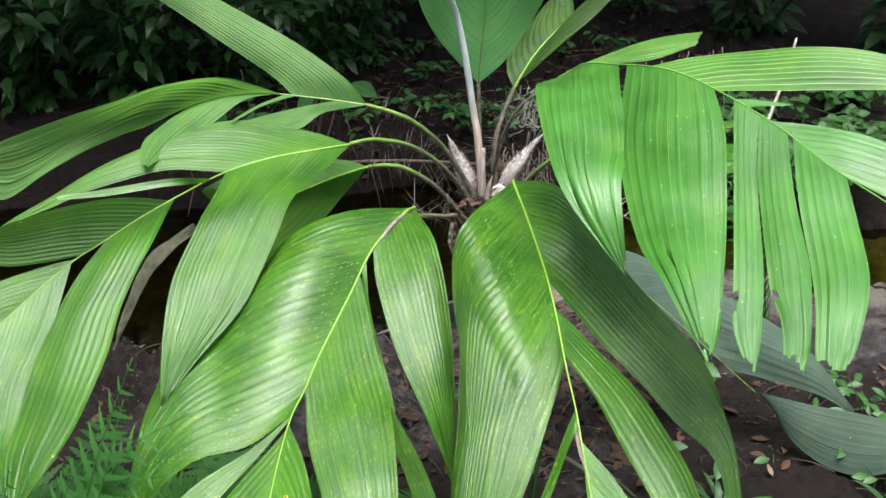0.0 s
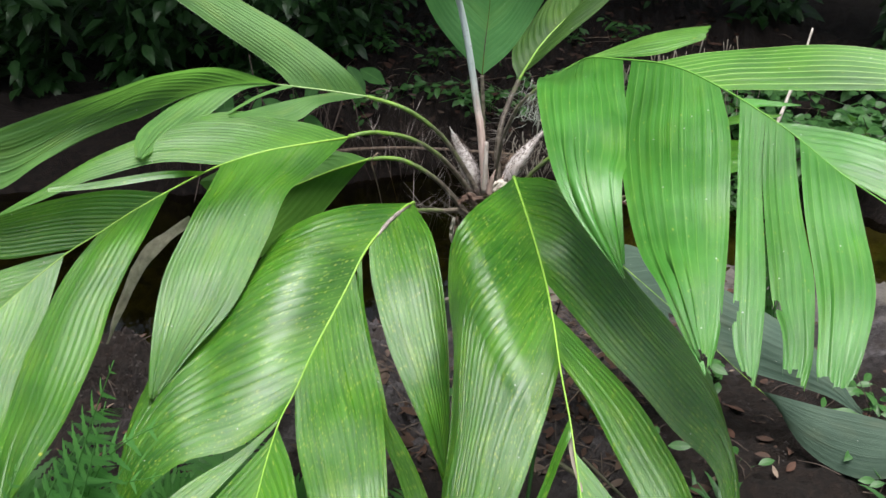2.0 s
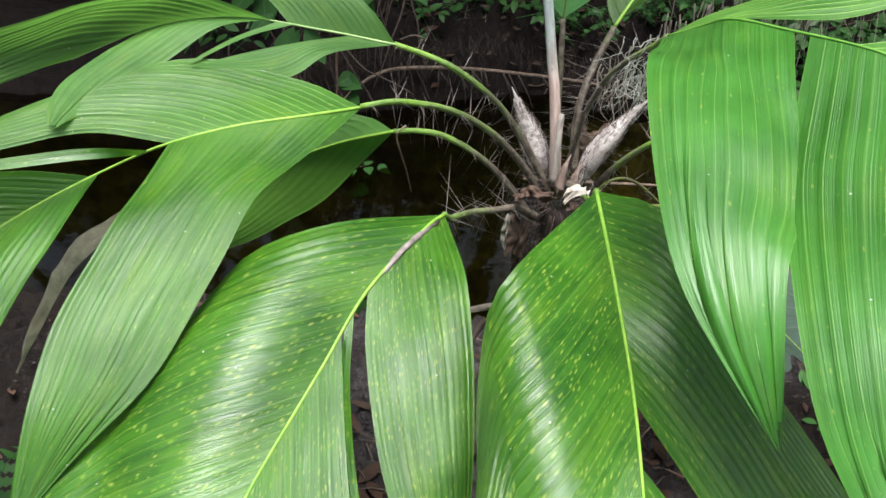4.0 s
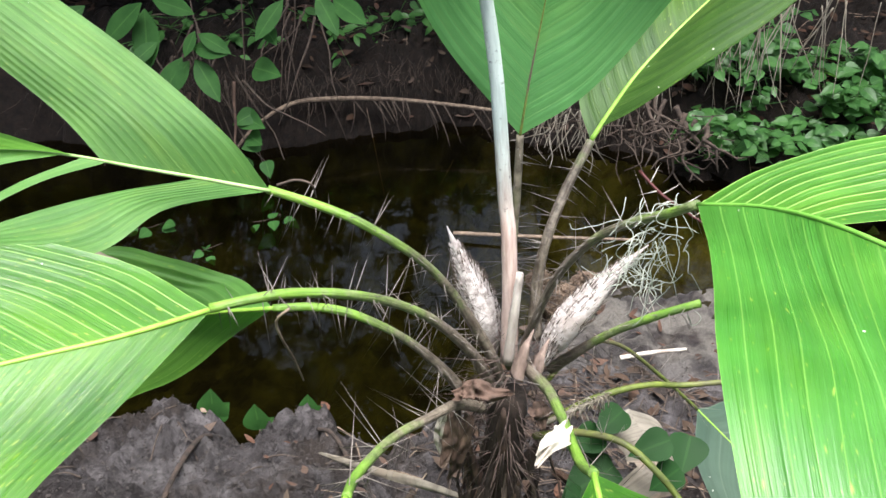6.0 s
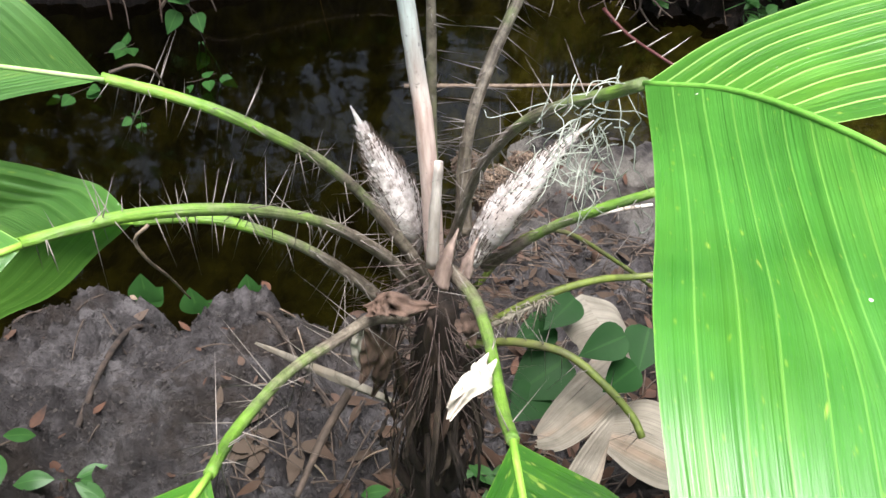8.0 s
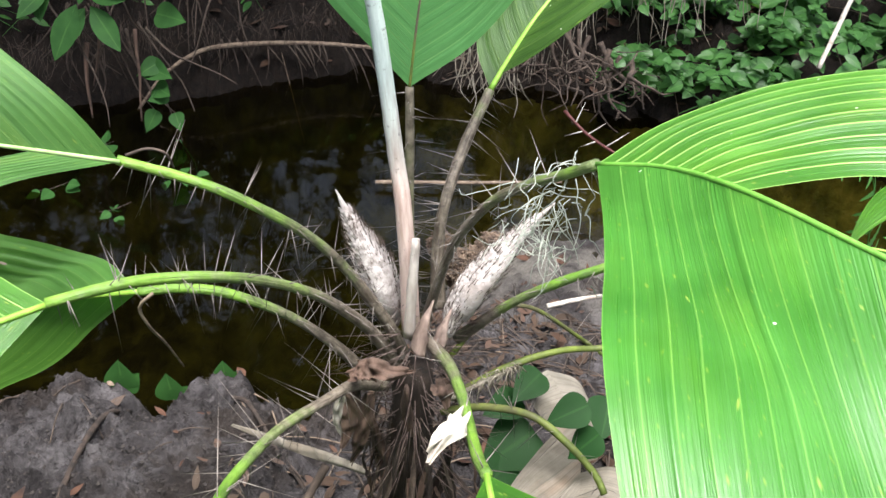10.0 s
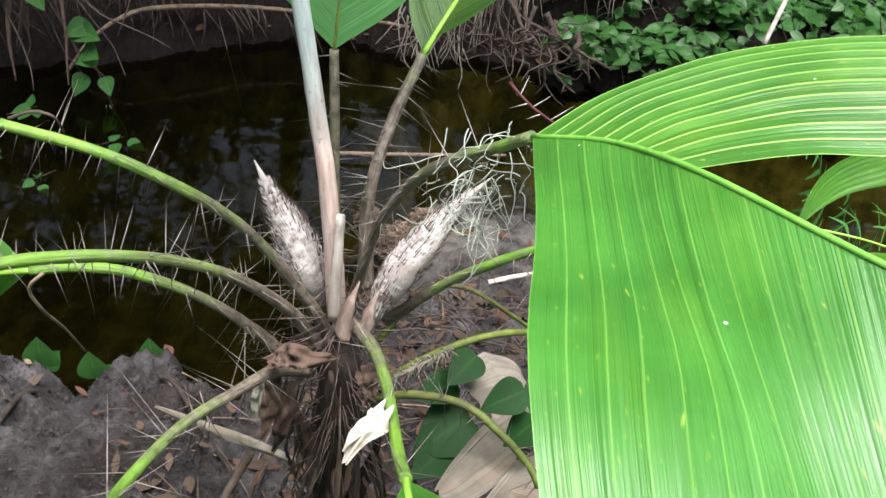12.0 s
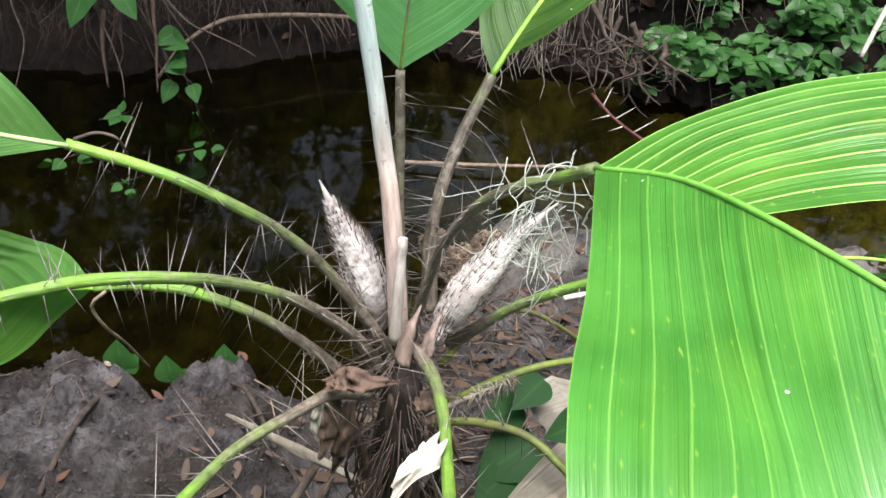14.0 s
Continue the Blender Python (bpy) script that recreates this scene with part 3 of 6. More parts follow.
def leaflet(parent, name, edge_a, edge_b, pleats, spine, material, ragged=0.02, relief=1.0):
    """A pleated lobe that runs from the rachis between two smooth edges to its tip."""
    n, m = 4 * pleats, 30
    a, b = smooth(own(edge_a), m), smooth(own(edge_b), m)
    rib = smooth(own(spine), 80)
    ia = int(np.argmin(np.linalg.norm(rib - a[0], axis=1)))
    ib = int(np.argmin(np.linalg.norm(rib - b[0], axis=1)))
    length = np.linalg.norm(np.diff((a + b) / 2, axis=0), axis=1).sum()
    width = max(np.linalg.norm(a - b, axis=1).max(), 0.004)
    ends = [random.random() for _ in range(pleats + 1)]
    grid = np.zeros((n + 1, m + 1, 3))
    for i in range(n + 1):
        f = i / n
        line = (1 - f) * a + f * b
        j = ia + (ib - ia) * f
        root = rib[int(j)] + (rib[min(int(j) + 1, 80)] - rib[int(j)]) * (j - int(j))
        fade = (1 - np.linspace(0, 1, m + 1)) ** 3
        line = line + (root - line[0]) * fade[:, None]
        cut = 1 - ragged * ends[i // 4] * (1 if 0 < i < n else 0.2)
        at = np.linspace(0, cut, m + 1) * m
        grid[i] = np.stack([np.interp(at, np.arange(m + 1), line[:, k]) for k in range(3)], 1)
    # long hanging leaflets curl under towards the tip
    if a[-1][1] - a[0][1] < -0.25:
        grid += np.array((0.06, 0.87, -0.49)) * (0.05 * np.clip((np.linspace(0, 1, m + 1) - 0.5) / 0.5, 0, 1) ** 2)[None, :, None]
    du, dv = np.gradient(grid, axis=0), np.gradient(grid, axis=1)
    normal = unit(np.cross(du, dv))
    if normal[:, :, 2].mean() < 0:
        normal = -normal
    v = np.linspace(0, 1, m + 1)
    depth = relief * min(0.042 * width / pleats, 0.003) * np.clip(v * 8, 0, 1) * (1 - 0.6 * v)
    zig = np.array([(1, 0, -1, 0)[i % 4] for i in range(n + 1)]) * np.repeat([random.uniform(0.2, 1.8) for _ in range(pleats + 1)], 4)[: n + 1]
    arch = 0.05 * width * np.sin(np.pi * np.linspace(0, 1, n + 1))[:, None] * np.sin(np.pi * v)[None, :]
    wave = np.array([[noise.noise(Vector(tuple(grid[i, j] * 9.0))) for j in range(m + 1)] for i in range(n + 1)]) * 0.006
    grid += normal * (zig[:, None] * depth[None, :] + arch + wave * np.clip(v * 4, 0, 1))[:, :, None]
    verts = grid.reshape(-1, 3)
    uv = [(i / 4, j / m * length) for i in range(n + 1) for j in range(m + 1)]
    # small bites out of the edges near a ragged tip
    bites = []
    if ragged > 0.05 and pleats > 3:
        for _ in range(2):
            bites.append((grid[random.choice((0, 0, n)), random.randint(int(m * 0.68), m)], random.uniform(0.004, 0.009)))
        for _ in range(2):
            bites.append((grid[random.randint(0, n), m], random.uniform(0.005, 0.012)))
    faces = []
    for i in range(n):
        for j in range(m):
            c = (grid[i, j] + grid[i + 1, j + 1]) / 2
            if all(np.linalg.norm(c - q) > r for q, r in bites):
                faces.append((i * (m + 1) + j, (i + 1) * (m + 1) + j, (i + 1) * (m + 1) + j + 1, i * (m + 1) + j + 1))
    return link(name, verts, faces, material, parent, "", uv)


def strip_between(edge_a, edge_b, n=16, m=6):
    """A crumpled dry patch between two edges."""
    a, b = smooth(edge_a, n), smooth(edge_b, n)
    verts = [a[i] * (1 - k / m) + b[i] * (k / m) + np.array((0, -1, 0.6)) * 0.006 * noise.noise(Vector((i * 0.5, k * 0.9, 3.0))) for i in range(n + 1) for k in range(m + 1)]
    faces = [(i * (m + 1) + k, i * (m + 1) + k + 1, (i + 1) * (m + 1) + k + 1, (i + 1) * (m + 1) + k) for i in range(n) for k in range(m)]
    return verts, faces, None


def frond(label, petiole, rachis, material, thorns=30, skin=PETIOLE, stalk=(0.0064, 0.0057, 0.005), long_thorn=0.045, keel=0.6, rib_skin=RACHIS):
    """A petiole with thorns and the rachis of the blade; its leaflets follow."""
    v, f, u = tube(smooth(own(petiole), 40), (stalk[0] * 1.35, stalk[0] * 1.05, stalk[1], stalk[1], stalk[2]), 8, 0.03)
    stem = link("frond", v, f, skin, palm, label, u)
    link("rachis", *tube(smooth(own(rachis), 60), (stalk[-1] * keel, stalk[-1] * keel * 0.6, stalk[-1] * 0.16), 7)[:2], rib_skin, stem)
    if thorns:
        soup = Soup()
        spines_along(own(petiole), stalk, thorns * 2, long_thorn, soup, 0.0, 1.0)
        tagged(soup.link("spine_fringe", SPINE, stem, "long thin grey spines"), kind="stuff")
    return stem

RIB = [(-0.165, 2.45, 0.967), (-0.287, 2.43, 0.987), (-0.439, 2.42, 0.998), (-0.569, 2.38, 0.981), (-0.686, 2.3, 0.938)]
stem = frond("arching frond with a broad split blade", [(0.113, 2.57, 0.641), (0.09, 2.55, 0.711), (0.044, 2.53, 0.799), (0.005, 2.5, 0.864), (-0.049, 2.47, 0.919), (-0.099, 2.46, 0.946), (-0.169, 2.453, 0.967)], RIB, PALM_MATT, 45, keel=0.5, rib_skin=RACHIS_PALE)
leaflet(stem, "leaflet", [(-0.165, 2.45, 0.967), (-0.216, 2.455, 1.03), (-0.346, 2.49, 1.11), (-0.535, 2.53, 1.2), (-0.705, 2.575, 1.275)], [(-0.343, 2.43, 0.994), (-0.404, 2.45, 1.041), (-0.535, 2.48, 1.114), (-0.682, 2.53, 1.192), (-0.822, 2.565, 1.262)], 14, RIB, PALM_MATT)
leaflet(stem, "leaflet", [(-0.371, 2.43, 0.996), (-0.493, 2.38, 1.045), (-0.603, 2.3, 1.047), (-0.768, 2.2, 1.01), (-0.975, 2.1, 0.963)], [(-0.686, 2.3, 0.938), (-0.735, 2.25, 0.928), (-0.828, 2.17, 0.89), (-0.951, 2.1, 0.83), (-0.999, 2.08, 0.863)], 14, RIB, PALM_MATT)
leaflet(stem, "leaflet", [(-0.167, 2.45, 0.966), (-0.265, 2.4, 0.958), (-0.327, 2.33, 0.934), (-0.457, 2.27, 0.962)], [(-0.239, 2.43, 0.98), (-0.352, 2.38, 0.969), (-0.426, 2.31, 0.962), (-0.457, 2.27, 0.963)], 9, RIB, PALM_MATT)
leaflet(stem, "leaflet", [(-0.34, 2.42, 0.989), (-0.395, 2.38, 0.981), (-0.446, 2.3, 0.968), (-0.462, 2.28, 0.962)], [(-0.367, 2.42, 0.988), (-0.412, 2.38, 0.979), (-0.45, 2.31, 0.97), (-0.464, 2.28, 0.963)], 2, RIB, PALM_MATT)
leaflet(stem, "leaflet", [(-0.384, 2.42, 0.989), (-0.451, 2.37, 0.987), (-0.515, 2.28, 0.951), (-0.569, 2.15, 0.931), (-0.595, 2.05, 0.941)], [(-0.581, 2.36, 0.979), (-0.601, 2.27, 0.97), (-0.627, 2.17, 0.951), (-0.609, 2.05, 0.946)], 9, RIB, PALM_MATT)
RIB = [(-0.18, 2.29, 0.917), (-0.245, 2.22, 0.925), (-0.335, 2.16, 0.923), (-0.427, 2.12, 0.901), (-0.523, 2.12, 0.851), (-0.613, 2.07, 0.807), (-0.688, 2.02, 0.764), (-0.738, 1.98, 0.737), (-0.795, 1.9, 0.696), (-0.839, 1.83, 0.658), (-0.873, 1.75, 0.63)]
stem = frond("drooping frond with yellow-spotted leaflets", [(0.104, 2.56, 0.631), (0.074, 2.53, 0.71), (0.028, 2.48, 0.793), (-0.015, 2.43, 0.85), (-0.06, 2.38, 0.891), (-0.109, 2.34, 0.913), (-0.14, 2.31, 0.923), (-0.182, 2.29, 0.918)], RIB, PALM_MID, 50)
leaflet(stem, "leaflet", [(-0.18, 2.29, 0.917), (-0.296, 2.33, 0.934), (-0.476, 2.3, 0.962), (-0.649, 2.2, 0.92), (-0.815, 2.1, 0.848), (-0.941, 2, 0.801)], [(-0.427, 2.12, 0.901), (-0.555, 2.12, 0.901), (-0.688, 2.06, 0.879), (-0.936, 1.99, 0.797)], 18, RIB, PALM_RIB_OLD)
leaflet(stem, "leaflet", [(-0.461, 2.12, 0.885), (-0.541, 2.08, 0.896), (-0.643, 2.02, 0.894), (-0.739, 1.96, 0.892)], [(-0.481, 2.12, 0.877), (-0.539, 2.07, 0.884), (-0.641, 2.01, 0.881), (-0.735, 1.95, 0.887)], 1, RIB, PALM_MID)
leaflet(stem, "leaflet", [(-0.554, 2.1, 0.849), (-0.656, 2.04, 0.866), (-0.77, 1.96, 0.859), (-0.878, 1.88, 0.838)], [(-0.729, 1.99, 0.742), (-0.786, 1.95, 0.745), (-0.857, 1.9, 0.759), (-0.891, 1.88, 0.806)], 14, RIB, PALM_RIB_OLD)
leaflet(stem, "leaflet", [(-0.734, 1.985, 0.738), (-0.808, 1.94, 0.732), (-0.892, 1.86, 0.719), (-0.948, 1.8, 0.689)], [(-0.839, 1.83, 0.658), (-0.872, 1.8, 0.653), (-0.914, 1.77, 0.655), (-0.941, 1.75, 0.665)], 11, RIB, PALM_MID)
leaflet(stem, "leaflet", [(-0.18, 2.29, 0.917), (-0.219, 2.18, 0.893), (-0.261, 2.05, 0.874), (-0.274, 1.92, 0.826), (-0.304, 1.78, 0.756), (-0.37, 1.66, 0.699), (-0.418, 1.56, 0.659)], [(-0.43, 2.12, 0.899), (-0.436, 1.94, 0.848), (-0.451, 1.83, 0.798), (-0.442, 1.71, 0.738), (-0.42, 1.56, 0.658)], 18, RIB, PALM_MID)
leaflet(stem, "leaflet", [(-0.543, 2.11, 0.843), (-0.546, 1.96, 0.797), (-0.572, 1.83, 0.717), (-0.573, 1.68, 0.625), (-0.635, 1.52, 0.52), (-0.689, 1.46, 0.464)], [(-0.681, 2.02, 0.767), (-0.714, 1.92, 0.716), (-0.742, 1.82, 0.635), (-0.756, 1.7, 0.549), (-0.755, 1.6, 0.488), (-0.699, 1.46, 0.464)], 11, RIB, PALM_MID)
leaflet(stem, "leaflet", [(-0.738, 1.98, 0.737), (-0.737, 1.87, 0.661), (-0.747, 1.77, 0.598), (-0.745, 1.65, 0.532), (-0.772, 1.55, 0.46)], [(-0.839, 1.83, 0.658), (-0.836, 1.75, 0.605), (-0.826, 1.65, 0.526), (-0.787, 1.54, 0.467)], 11, RIB, PALM_MID)
RIB = [(-0.168, 2.45, 0.806), (-0.28, 2.48, 0.755), (-0.4, 2.47, 0.7), (-0.52, 2.44, 0.64), (-0.62, 2.4, 0.58)]
stem = frond("low shaded frond with a dry brown edge", [(0.074, 2.53, 0.634), (0.034, 2.51, 0.7), (-0.017, 2.49, 0.757), (-0.074, 2.47, 0.797), (-0.12, 2.46, 0.808), (-0.168, 2.45, 0.806)], RIB, PALM_MATT, 30, PETIOLE)
leaflet(stem, "leaflet", [(-0.168, 2.45, 0.806), (-0.214, 2.5, 0.8), (-0.251, 2.52, 0.797), (-0.324, 2.52, 0.812), (-0.42, 2.5, 0.82), (-0.6, 2.42, 0.74)], [(-0.5, 2.445, 0.65), (-0.53, 2.44, 0.665), (-0.57, 2.43, 0.695), (-0.6, 2.42, 0.735)], 14, RIB, PALM_MATT)
leaflet(stem, "leaflet", [(-0.168, 2.45, 0.804), (-0.24, 2.5, 0.71), (-0.34, 2.55, 0.585), (-0.444, 2.58, 0.495), (-0.55, 2.57, 0.43), (-0.66, 2.5, 0.42)], [(-0.6, 2.41, 0.59), (-0.62, 2.43, 0.54), (-0.64, 2.47, 0.48), (-0.66, 2.5, 0.425)], 14, RIB, PALM_MATT)
link("dry_edge", *strip_between(own([(-0.336, 2.503, 0.787), (-0.376, 2.503, 0.807), (-0.423, 2.498, 0.830)]), own([(-0.332, 2.493, 0.792), (-0.416, 2.478, 0.818)]))[:2], STRAW, stem, "dry grey-brown blade edge")
RIB = [(-0.017, 2.17, 0.812), (-0.031, 2.1, 0.826), (-0.078, 1.96, 0.803), (-0.105, 1.84, 0.759), (-0.135, 1.7, 0.712), (-0.146, 1.6, 0.69), (-0.155, 1.53, 0.678), (-0.151, 1.42, 0.666), (-0.14, 1.28, 0.645), (-0.134, 1.22, 0.633)]
stem = frond("frond arching low, yellow-flecked, dark scar on the rachis", [(0.094, 2.53, 0.623), (0.061, 2.48, 0.666), (0.033, 2.43, 0.685), (-0.002, 2.35, 0.719), (-0.022, 2.25, 0.76), (-0.017, 2.17, 0.812)], RIB, PALM_OLD, 30, PETIOLE, long_thorn=0.075)
leaflet(stem, "leaflet", [(-0.017, 2.17, 0.812), (-0.158, 2.04, 0.848), (-0.27, 1.99, 0.796), (-0.352, 1.95, 0.695), (-0.438, 1.82, 0.641), (-0.469, 1.66, 0.594), (-0.437, 1.4, 0.5)], [(-0.149, 1.54, 0.691), (-0.222, 1.5, 0.642), (-0.315, 1.47, 0.621), (-0.398, 1.42, 0.55), (-0.435, 1.39, 0.502)], 24, RIB, PALM_OLD, 0.02, 0.85)
leaflet(stem, "leaflet", [(-0.149, 1.535, 0.691), (-0.213, 1.47, 0.653), (-0.292, 1.4, 0.624), (-0.342, 1.3, 0.585), (-0.36, 1.19, 0.511)], [(-0.157, 1.52, 0.678), (-0.206, 1.44, 0.641), (-0.266, 1.34, 0.599), (-0.359, 1.19, 0.505)], 5, RIB, PALM_OLD, 0.02, 0.85)
leaflet(stem, "leaflet", [(-0.154, 1.5, 0.683), (-0.221, 1.36, 0.638), (-0.269, 1.24, 0.601), (-0.273, 1.12, 0.561), (-0.261, 1.04, 0.515)], [(-0.134, 1.225, 0.633), (-0.143, 1.14, 0.61), (-0.165, 1.07, 0.584), (-0.235, 1.02, 0.533)], 11, RIB, PALM_OLD, 0.02, 0.85)
leaflet(stem, "leaflet", [(-0.15, 1.51, 0.682), (-0.107, 1.43, 0.662), (-0.065, 1.31, 0.625), (-0.013, 1.14, 0.568), (-0.002, 1.06, 0.547)], [(-0.134, 1.225, 0.633), (-0.106, 1.15, 0.604), (-0.066, 1.08, 0.584), (-0.008, 1.05, 0.553)], 11, RIB, PALM_OLD, 0.02, 0.85)
leaflet(stem, "leaflet", [(-0.017, 2.17, 0.812), (0.048, 2.02, 0.79), (0.086, 1.88, 0.704), (0.108, 1.74, 0.608), (0.115, 1.6, 0.492)], [(-0.072, 1.96, 0.804), (-0.055, 1.88, 0.759), (-0.01, 1.77, 0.69), (0.061, 1.66, 0.594), (0.115, 1.59, 0.493)], 14, RIB, PALM_OLD, 0.02, 0.85)
leaflet(stem, "leaflet", [(-0.088, 1.9, 0.799), (-0.073, 1.8, 0.737), (-0.025, 1.68, 0.663), (0.013, 1.59, 0.589)], [(-0.08, 1.92, 0.8), (-0.062, 1.82, 0.727), (-0.011, 1.69, 0.657), (0.015, 1.59, 0.589)], 1, RIB, PALM_OLD, 0.02, 0.85)
leaflet(stem, "leaflet", [(-0.095, 1.89, 0.791), (-0.051, 1.76, 0.724), (0, 1.62, 0.666), (0.033, 1.47, 0.619), (0.046, 1.34, 0.561), (0.039, 1.25, 0.527)], [(-0.143, 1.6, 0.711), (-0.118, 1.5, 0.656), (-0.063, 1.37, 0.609), (-0.022, 1.26, 0.559), (0.006, 1.23, 0.538)], 14, RIB, PALM_OLD, 0.02, 0.85)
leaflet(stem, "leaflet", [(0.036, 1.78, 0.536), (0.056, 1.7, 0.442), (0.081, 1.6, 0.355), (0.13, 1.47, 0.21)], [(0.049, 1.79, 0.537), (0.1, 1.69, 0.425), (0.12, 1.6, 0.359), (0.141, 1.47, 0.212)], 5, RIB, PALM_OLD, 0.02, 0.85)
RIB = [(0.203, 2.175, 0.881), (0.238, 1.99, 0.866), (0.272, 1.81, 0.839), (0.29, 1.66, 0.826), (0.302, 1.54, 0.809), (0.318, 1.44, 0.78), (0.326, 1.4, 0.751), (0.341, 1.28, 0.71), (0.351, 1.18, 0.654)]
stem = frond("dark green frond arching low with a torn tip", [(0.143, 2.53, 0.701), (0.17, 2.46, 0.73), (0.186, 2.38, 0.759), (0.198, 2.25, 0.822), (0.203, 2.175, 0.881)], RIB, PALM_OLD, 10, PETIOLE_GREEN)
leaflet(stem, "leaflet", [(0.203, 2.175, 0.881), (0.119, 1.93, 0.888), (0.092, 1.87, 0.82), (0.126, 1.65, 0.715), (0.128, 1.44, 0.627), (0.151, 1.2, 0.514)], [(0.303, 1.54, 0.811), (0.285, 1.47, 0.763), (0.247, 1.37, 0.692), (0.191, 1.26, 0.592), (0.156, 1.19, 0.519)], 26, RIB, PALM_OLD, 0.02, 0.85)
leaflet(stem, "leaflet", [(0.316, 1.46, 0.761), (0.296, 1.42, 0.724), (0.254, 1.34, 0.651), (0.191, 1.24, 0.577)], [(0.32, 1.44, 0.754), (0.308, 1.41, 0.737), (0.264, 1.33, 0.649), (0.198, 1.24, 0.58)], 1, RIB, PALM_OLD, 0.02, 0.85)
leaflet(stem, "leaflet", [(0.203, 2.175, 0.881), (0.306, 2.09, 0.899), (0.433, 1.93, 0.791), (0.566, 1.76, 0.701), (0.6, 1.58, 0.605), (0.595, 1.3, 0.446)], [(0.274, 1.78, 0.862), (0.371, 1.71, 0.766), (0.49, 1.6, 0.678), (0.563, 1.5, 0.627), (0.584, 1.29, 0.456)], 19, RIB, PALM_OLD, 0.02, 0.85)
leaflet(stem, "leaflet", [(0.291, 1.69, 0.828), (0.386, 1.62, 0.762), (0.46, 1.53, 0.713), (0.514, 1.42, 0.652), (0.547, 1.24, 0.544)], [(0.305, 1.56, 0.813), (0.352, 1.5, 0.769), (0.433, 1.38, 0.678), (0.528, 1.2, 0.562)], 8, RIB, PALM_OLD, 0.02, 0.85)
leaflet(stem, "leaflet", [(0.326, 1.4, 0.751), (0.333, 1.3, 0.713), (0.31, 1.2, 0.673), (0.279, 1.1, 0.623), (0.271, 1.05, 0.582)], [(0.351, 1.18, 0.654), (0.342, 1.12, 0.63), (0.321, 1.07, 0.597), (0.286, 1.03, 0.587)], 8, RIB, PALM_OLD, 0.02, 0.85)
leaflet(stem, "leaflet", [(0.326, 1.4, 0.751), (0.382, 1.33, 0.723), (0.434, 1.23, 0.689), (0.484, 1.1, 0.658), (0.5, 1.04, 0.634)], [(0.351, 1.18, 0.654), (0.379, 1.12, 0.634), (0.42, 1.06, 0.622), (0.493, 1.03, 0.625)], 11, RIB, PALM_OLD, 0.02, 0.85)
RIB = [(0.277, 2.37, 1.054), (0.318, 2.3, 1.096), (0.345, 2.2, 1.14), (0.395, 2.1, 1.164), (0.481, 1.97, 1.187), (0.55, 1.86, 1.18), (0.603, 1.76, 1.167), (0.642, 1.69, 1.152), (0.69, 1.6, 1.127), (0.736, 1.53, 1.11), (0.776, 1.46, 1.091)]
stem = frond("bright frond with hanging broad leaflets", [(0.134, 2.58, 0.662), (0.145, 2.56, 0.742), (0.164, 2.52, 0.852), (0.196, 2.47, 0.942), (0.228, 2.43, 0.992), (0.258, 2.4, 1.025), (0.277, 2.37, 1.054)], RIB, PALM_NEW, 26, PETIOLE_GREY, stalk=(0.0056, 0.0052, 0.005), keel=0.5, rib_skin=RACHIS_GREEN)
leaflet(stem, "leaflet", [(0.277, 2.37, 1.054), (0.257, 2.17, 1.106), (0.242, 2.04, 1.122), (0.262, 1.88, 1.066), (0.288, 1.75, 1.031), (0.331, 1.68, 0.99), (0.396, 1.6, 0.941)], [(0.405, 2.09, 1.166), (0.404, 2, 1.133), (0.409, 1.92, 1.094), (0.407, 1.83, 1.058), (0.392, 1.75, 1.04), (0.398, 1.6, 0.941)], 11, RIB, PALM_NEW, 0.052)
leaflet(stem, "leaflet", [(0.424, 2.06, 1.172), (0.399, 1.9, 1.079), (0.397, 1.75, 1.035), (0.409, 1.6, 0.997), (0.436, 1.46, 0.989), (0.477, 1.3, 0.96)], [(0.548, 1.865, 1.179), (0.554, 1.75, 1.13), (0.538, 1.6, 1.05), (0.507, 1.41, 0.982), (0.482, 1.3, 0.958)], 10, RIB, PALM_NEW, 0.052)
leaflet(stem, "leaflet", [(0.578, 1.81, 1.174), (0.558, 1.67, 1.099), (0.534, 1.5, 1.028), (0.519, 1.37, 0.978), (0.529, 1.28, 0.961)], [(0.606, 1.755, 1.166), (0.59, 1.66, 1.104), (0.571, 1.47, 1.017), (0.549, 1.34, 0.979), (0.535, 1.28, 0.96)], 4, RIB, PALM_NEW, 0.052)
leaflet(stem, "leaflet", [(0.609, 1.75, 1.165), (0.588, 1.63, 1.096), (0.573, 1.44, 1.014), (0.576, 1.36, 0.995), (0.564, 1.25, 0.98)], [(0.639, 1.695, 1.153), (0.628, 1.57, 1.093), (0.622, 1.43, 1.039), (0.604, 1.31, 0.999), (0.587, 1.25, 0.978)], 5, RIB, PALM_NEW, 0.052)
leaflet(stem, "leaflet", [(0.64, 1.69, 1.153), (0.627, 1.55, 1.092), (0.622, 1.41, 1.031), (0.603, 1.28, 1), (0.601, 1.23, 0.994)], [(0.699, 1.585, 1.124), (0.695, 1.45, 1.067), (0.685, 1.38, 1.041), (0.656, 1.29, 1.014), (0.633, 1.23, 1)], 6, RIB, PALM_NEW, 0.052)
leaflet(stem, "leaflet", [(0.619, 1.73, 1.162), (0.686, 1.7, 1.164), (0.773, 1.65, 1.155), (0.853, 1.6, 1.125)], [(0.702, 1.58, 1.121), (0.75, 1.55, 1.105), (0.802, 1.53, 1.093), (0.856, 1.58, 1.115)], 8, RIB, PALM_NEW, 0.052)
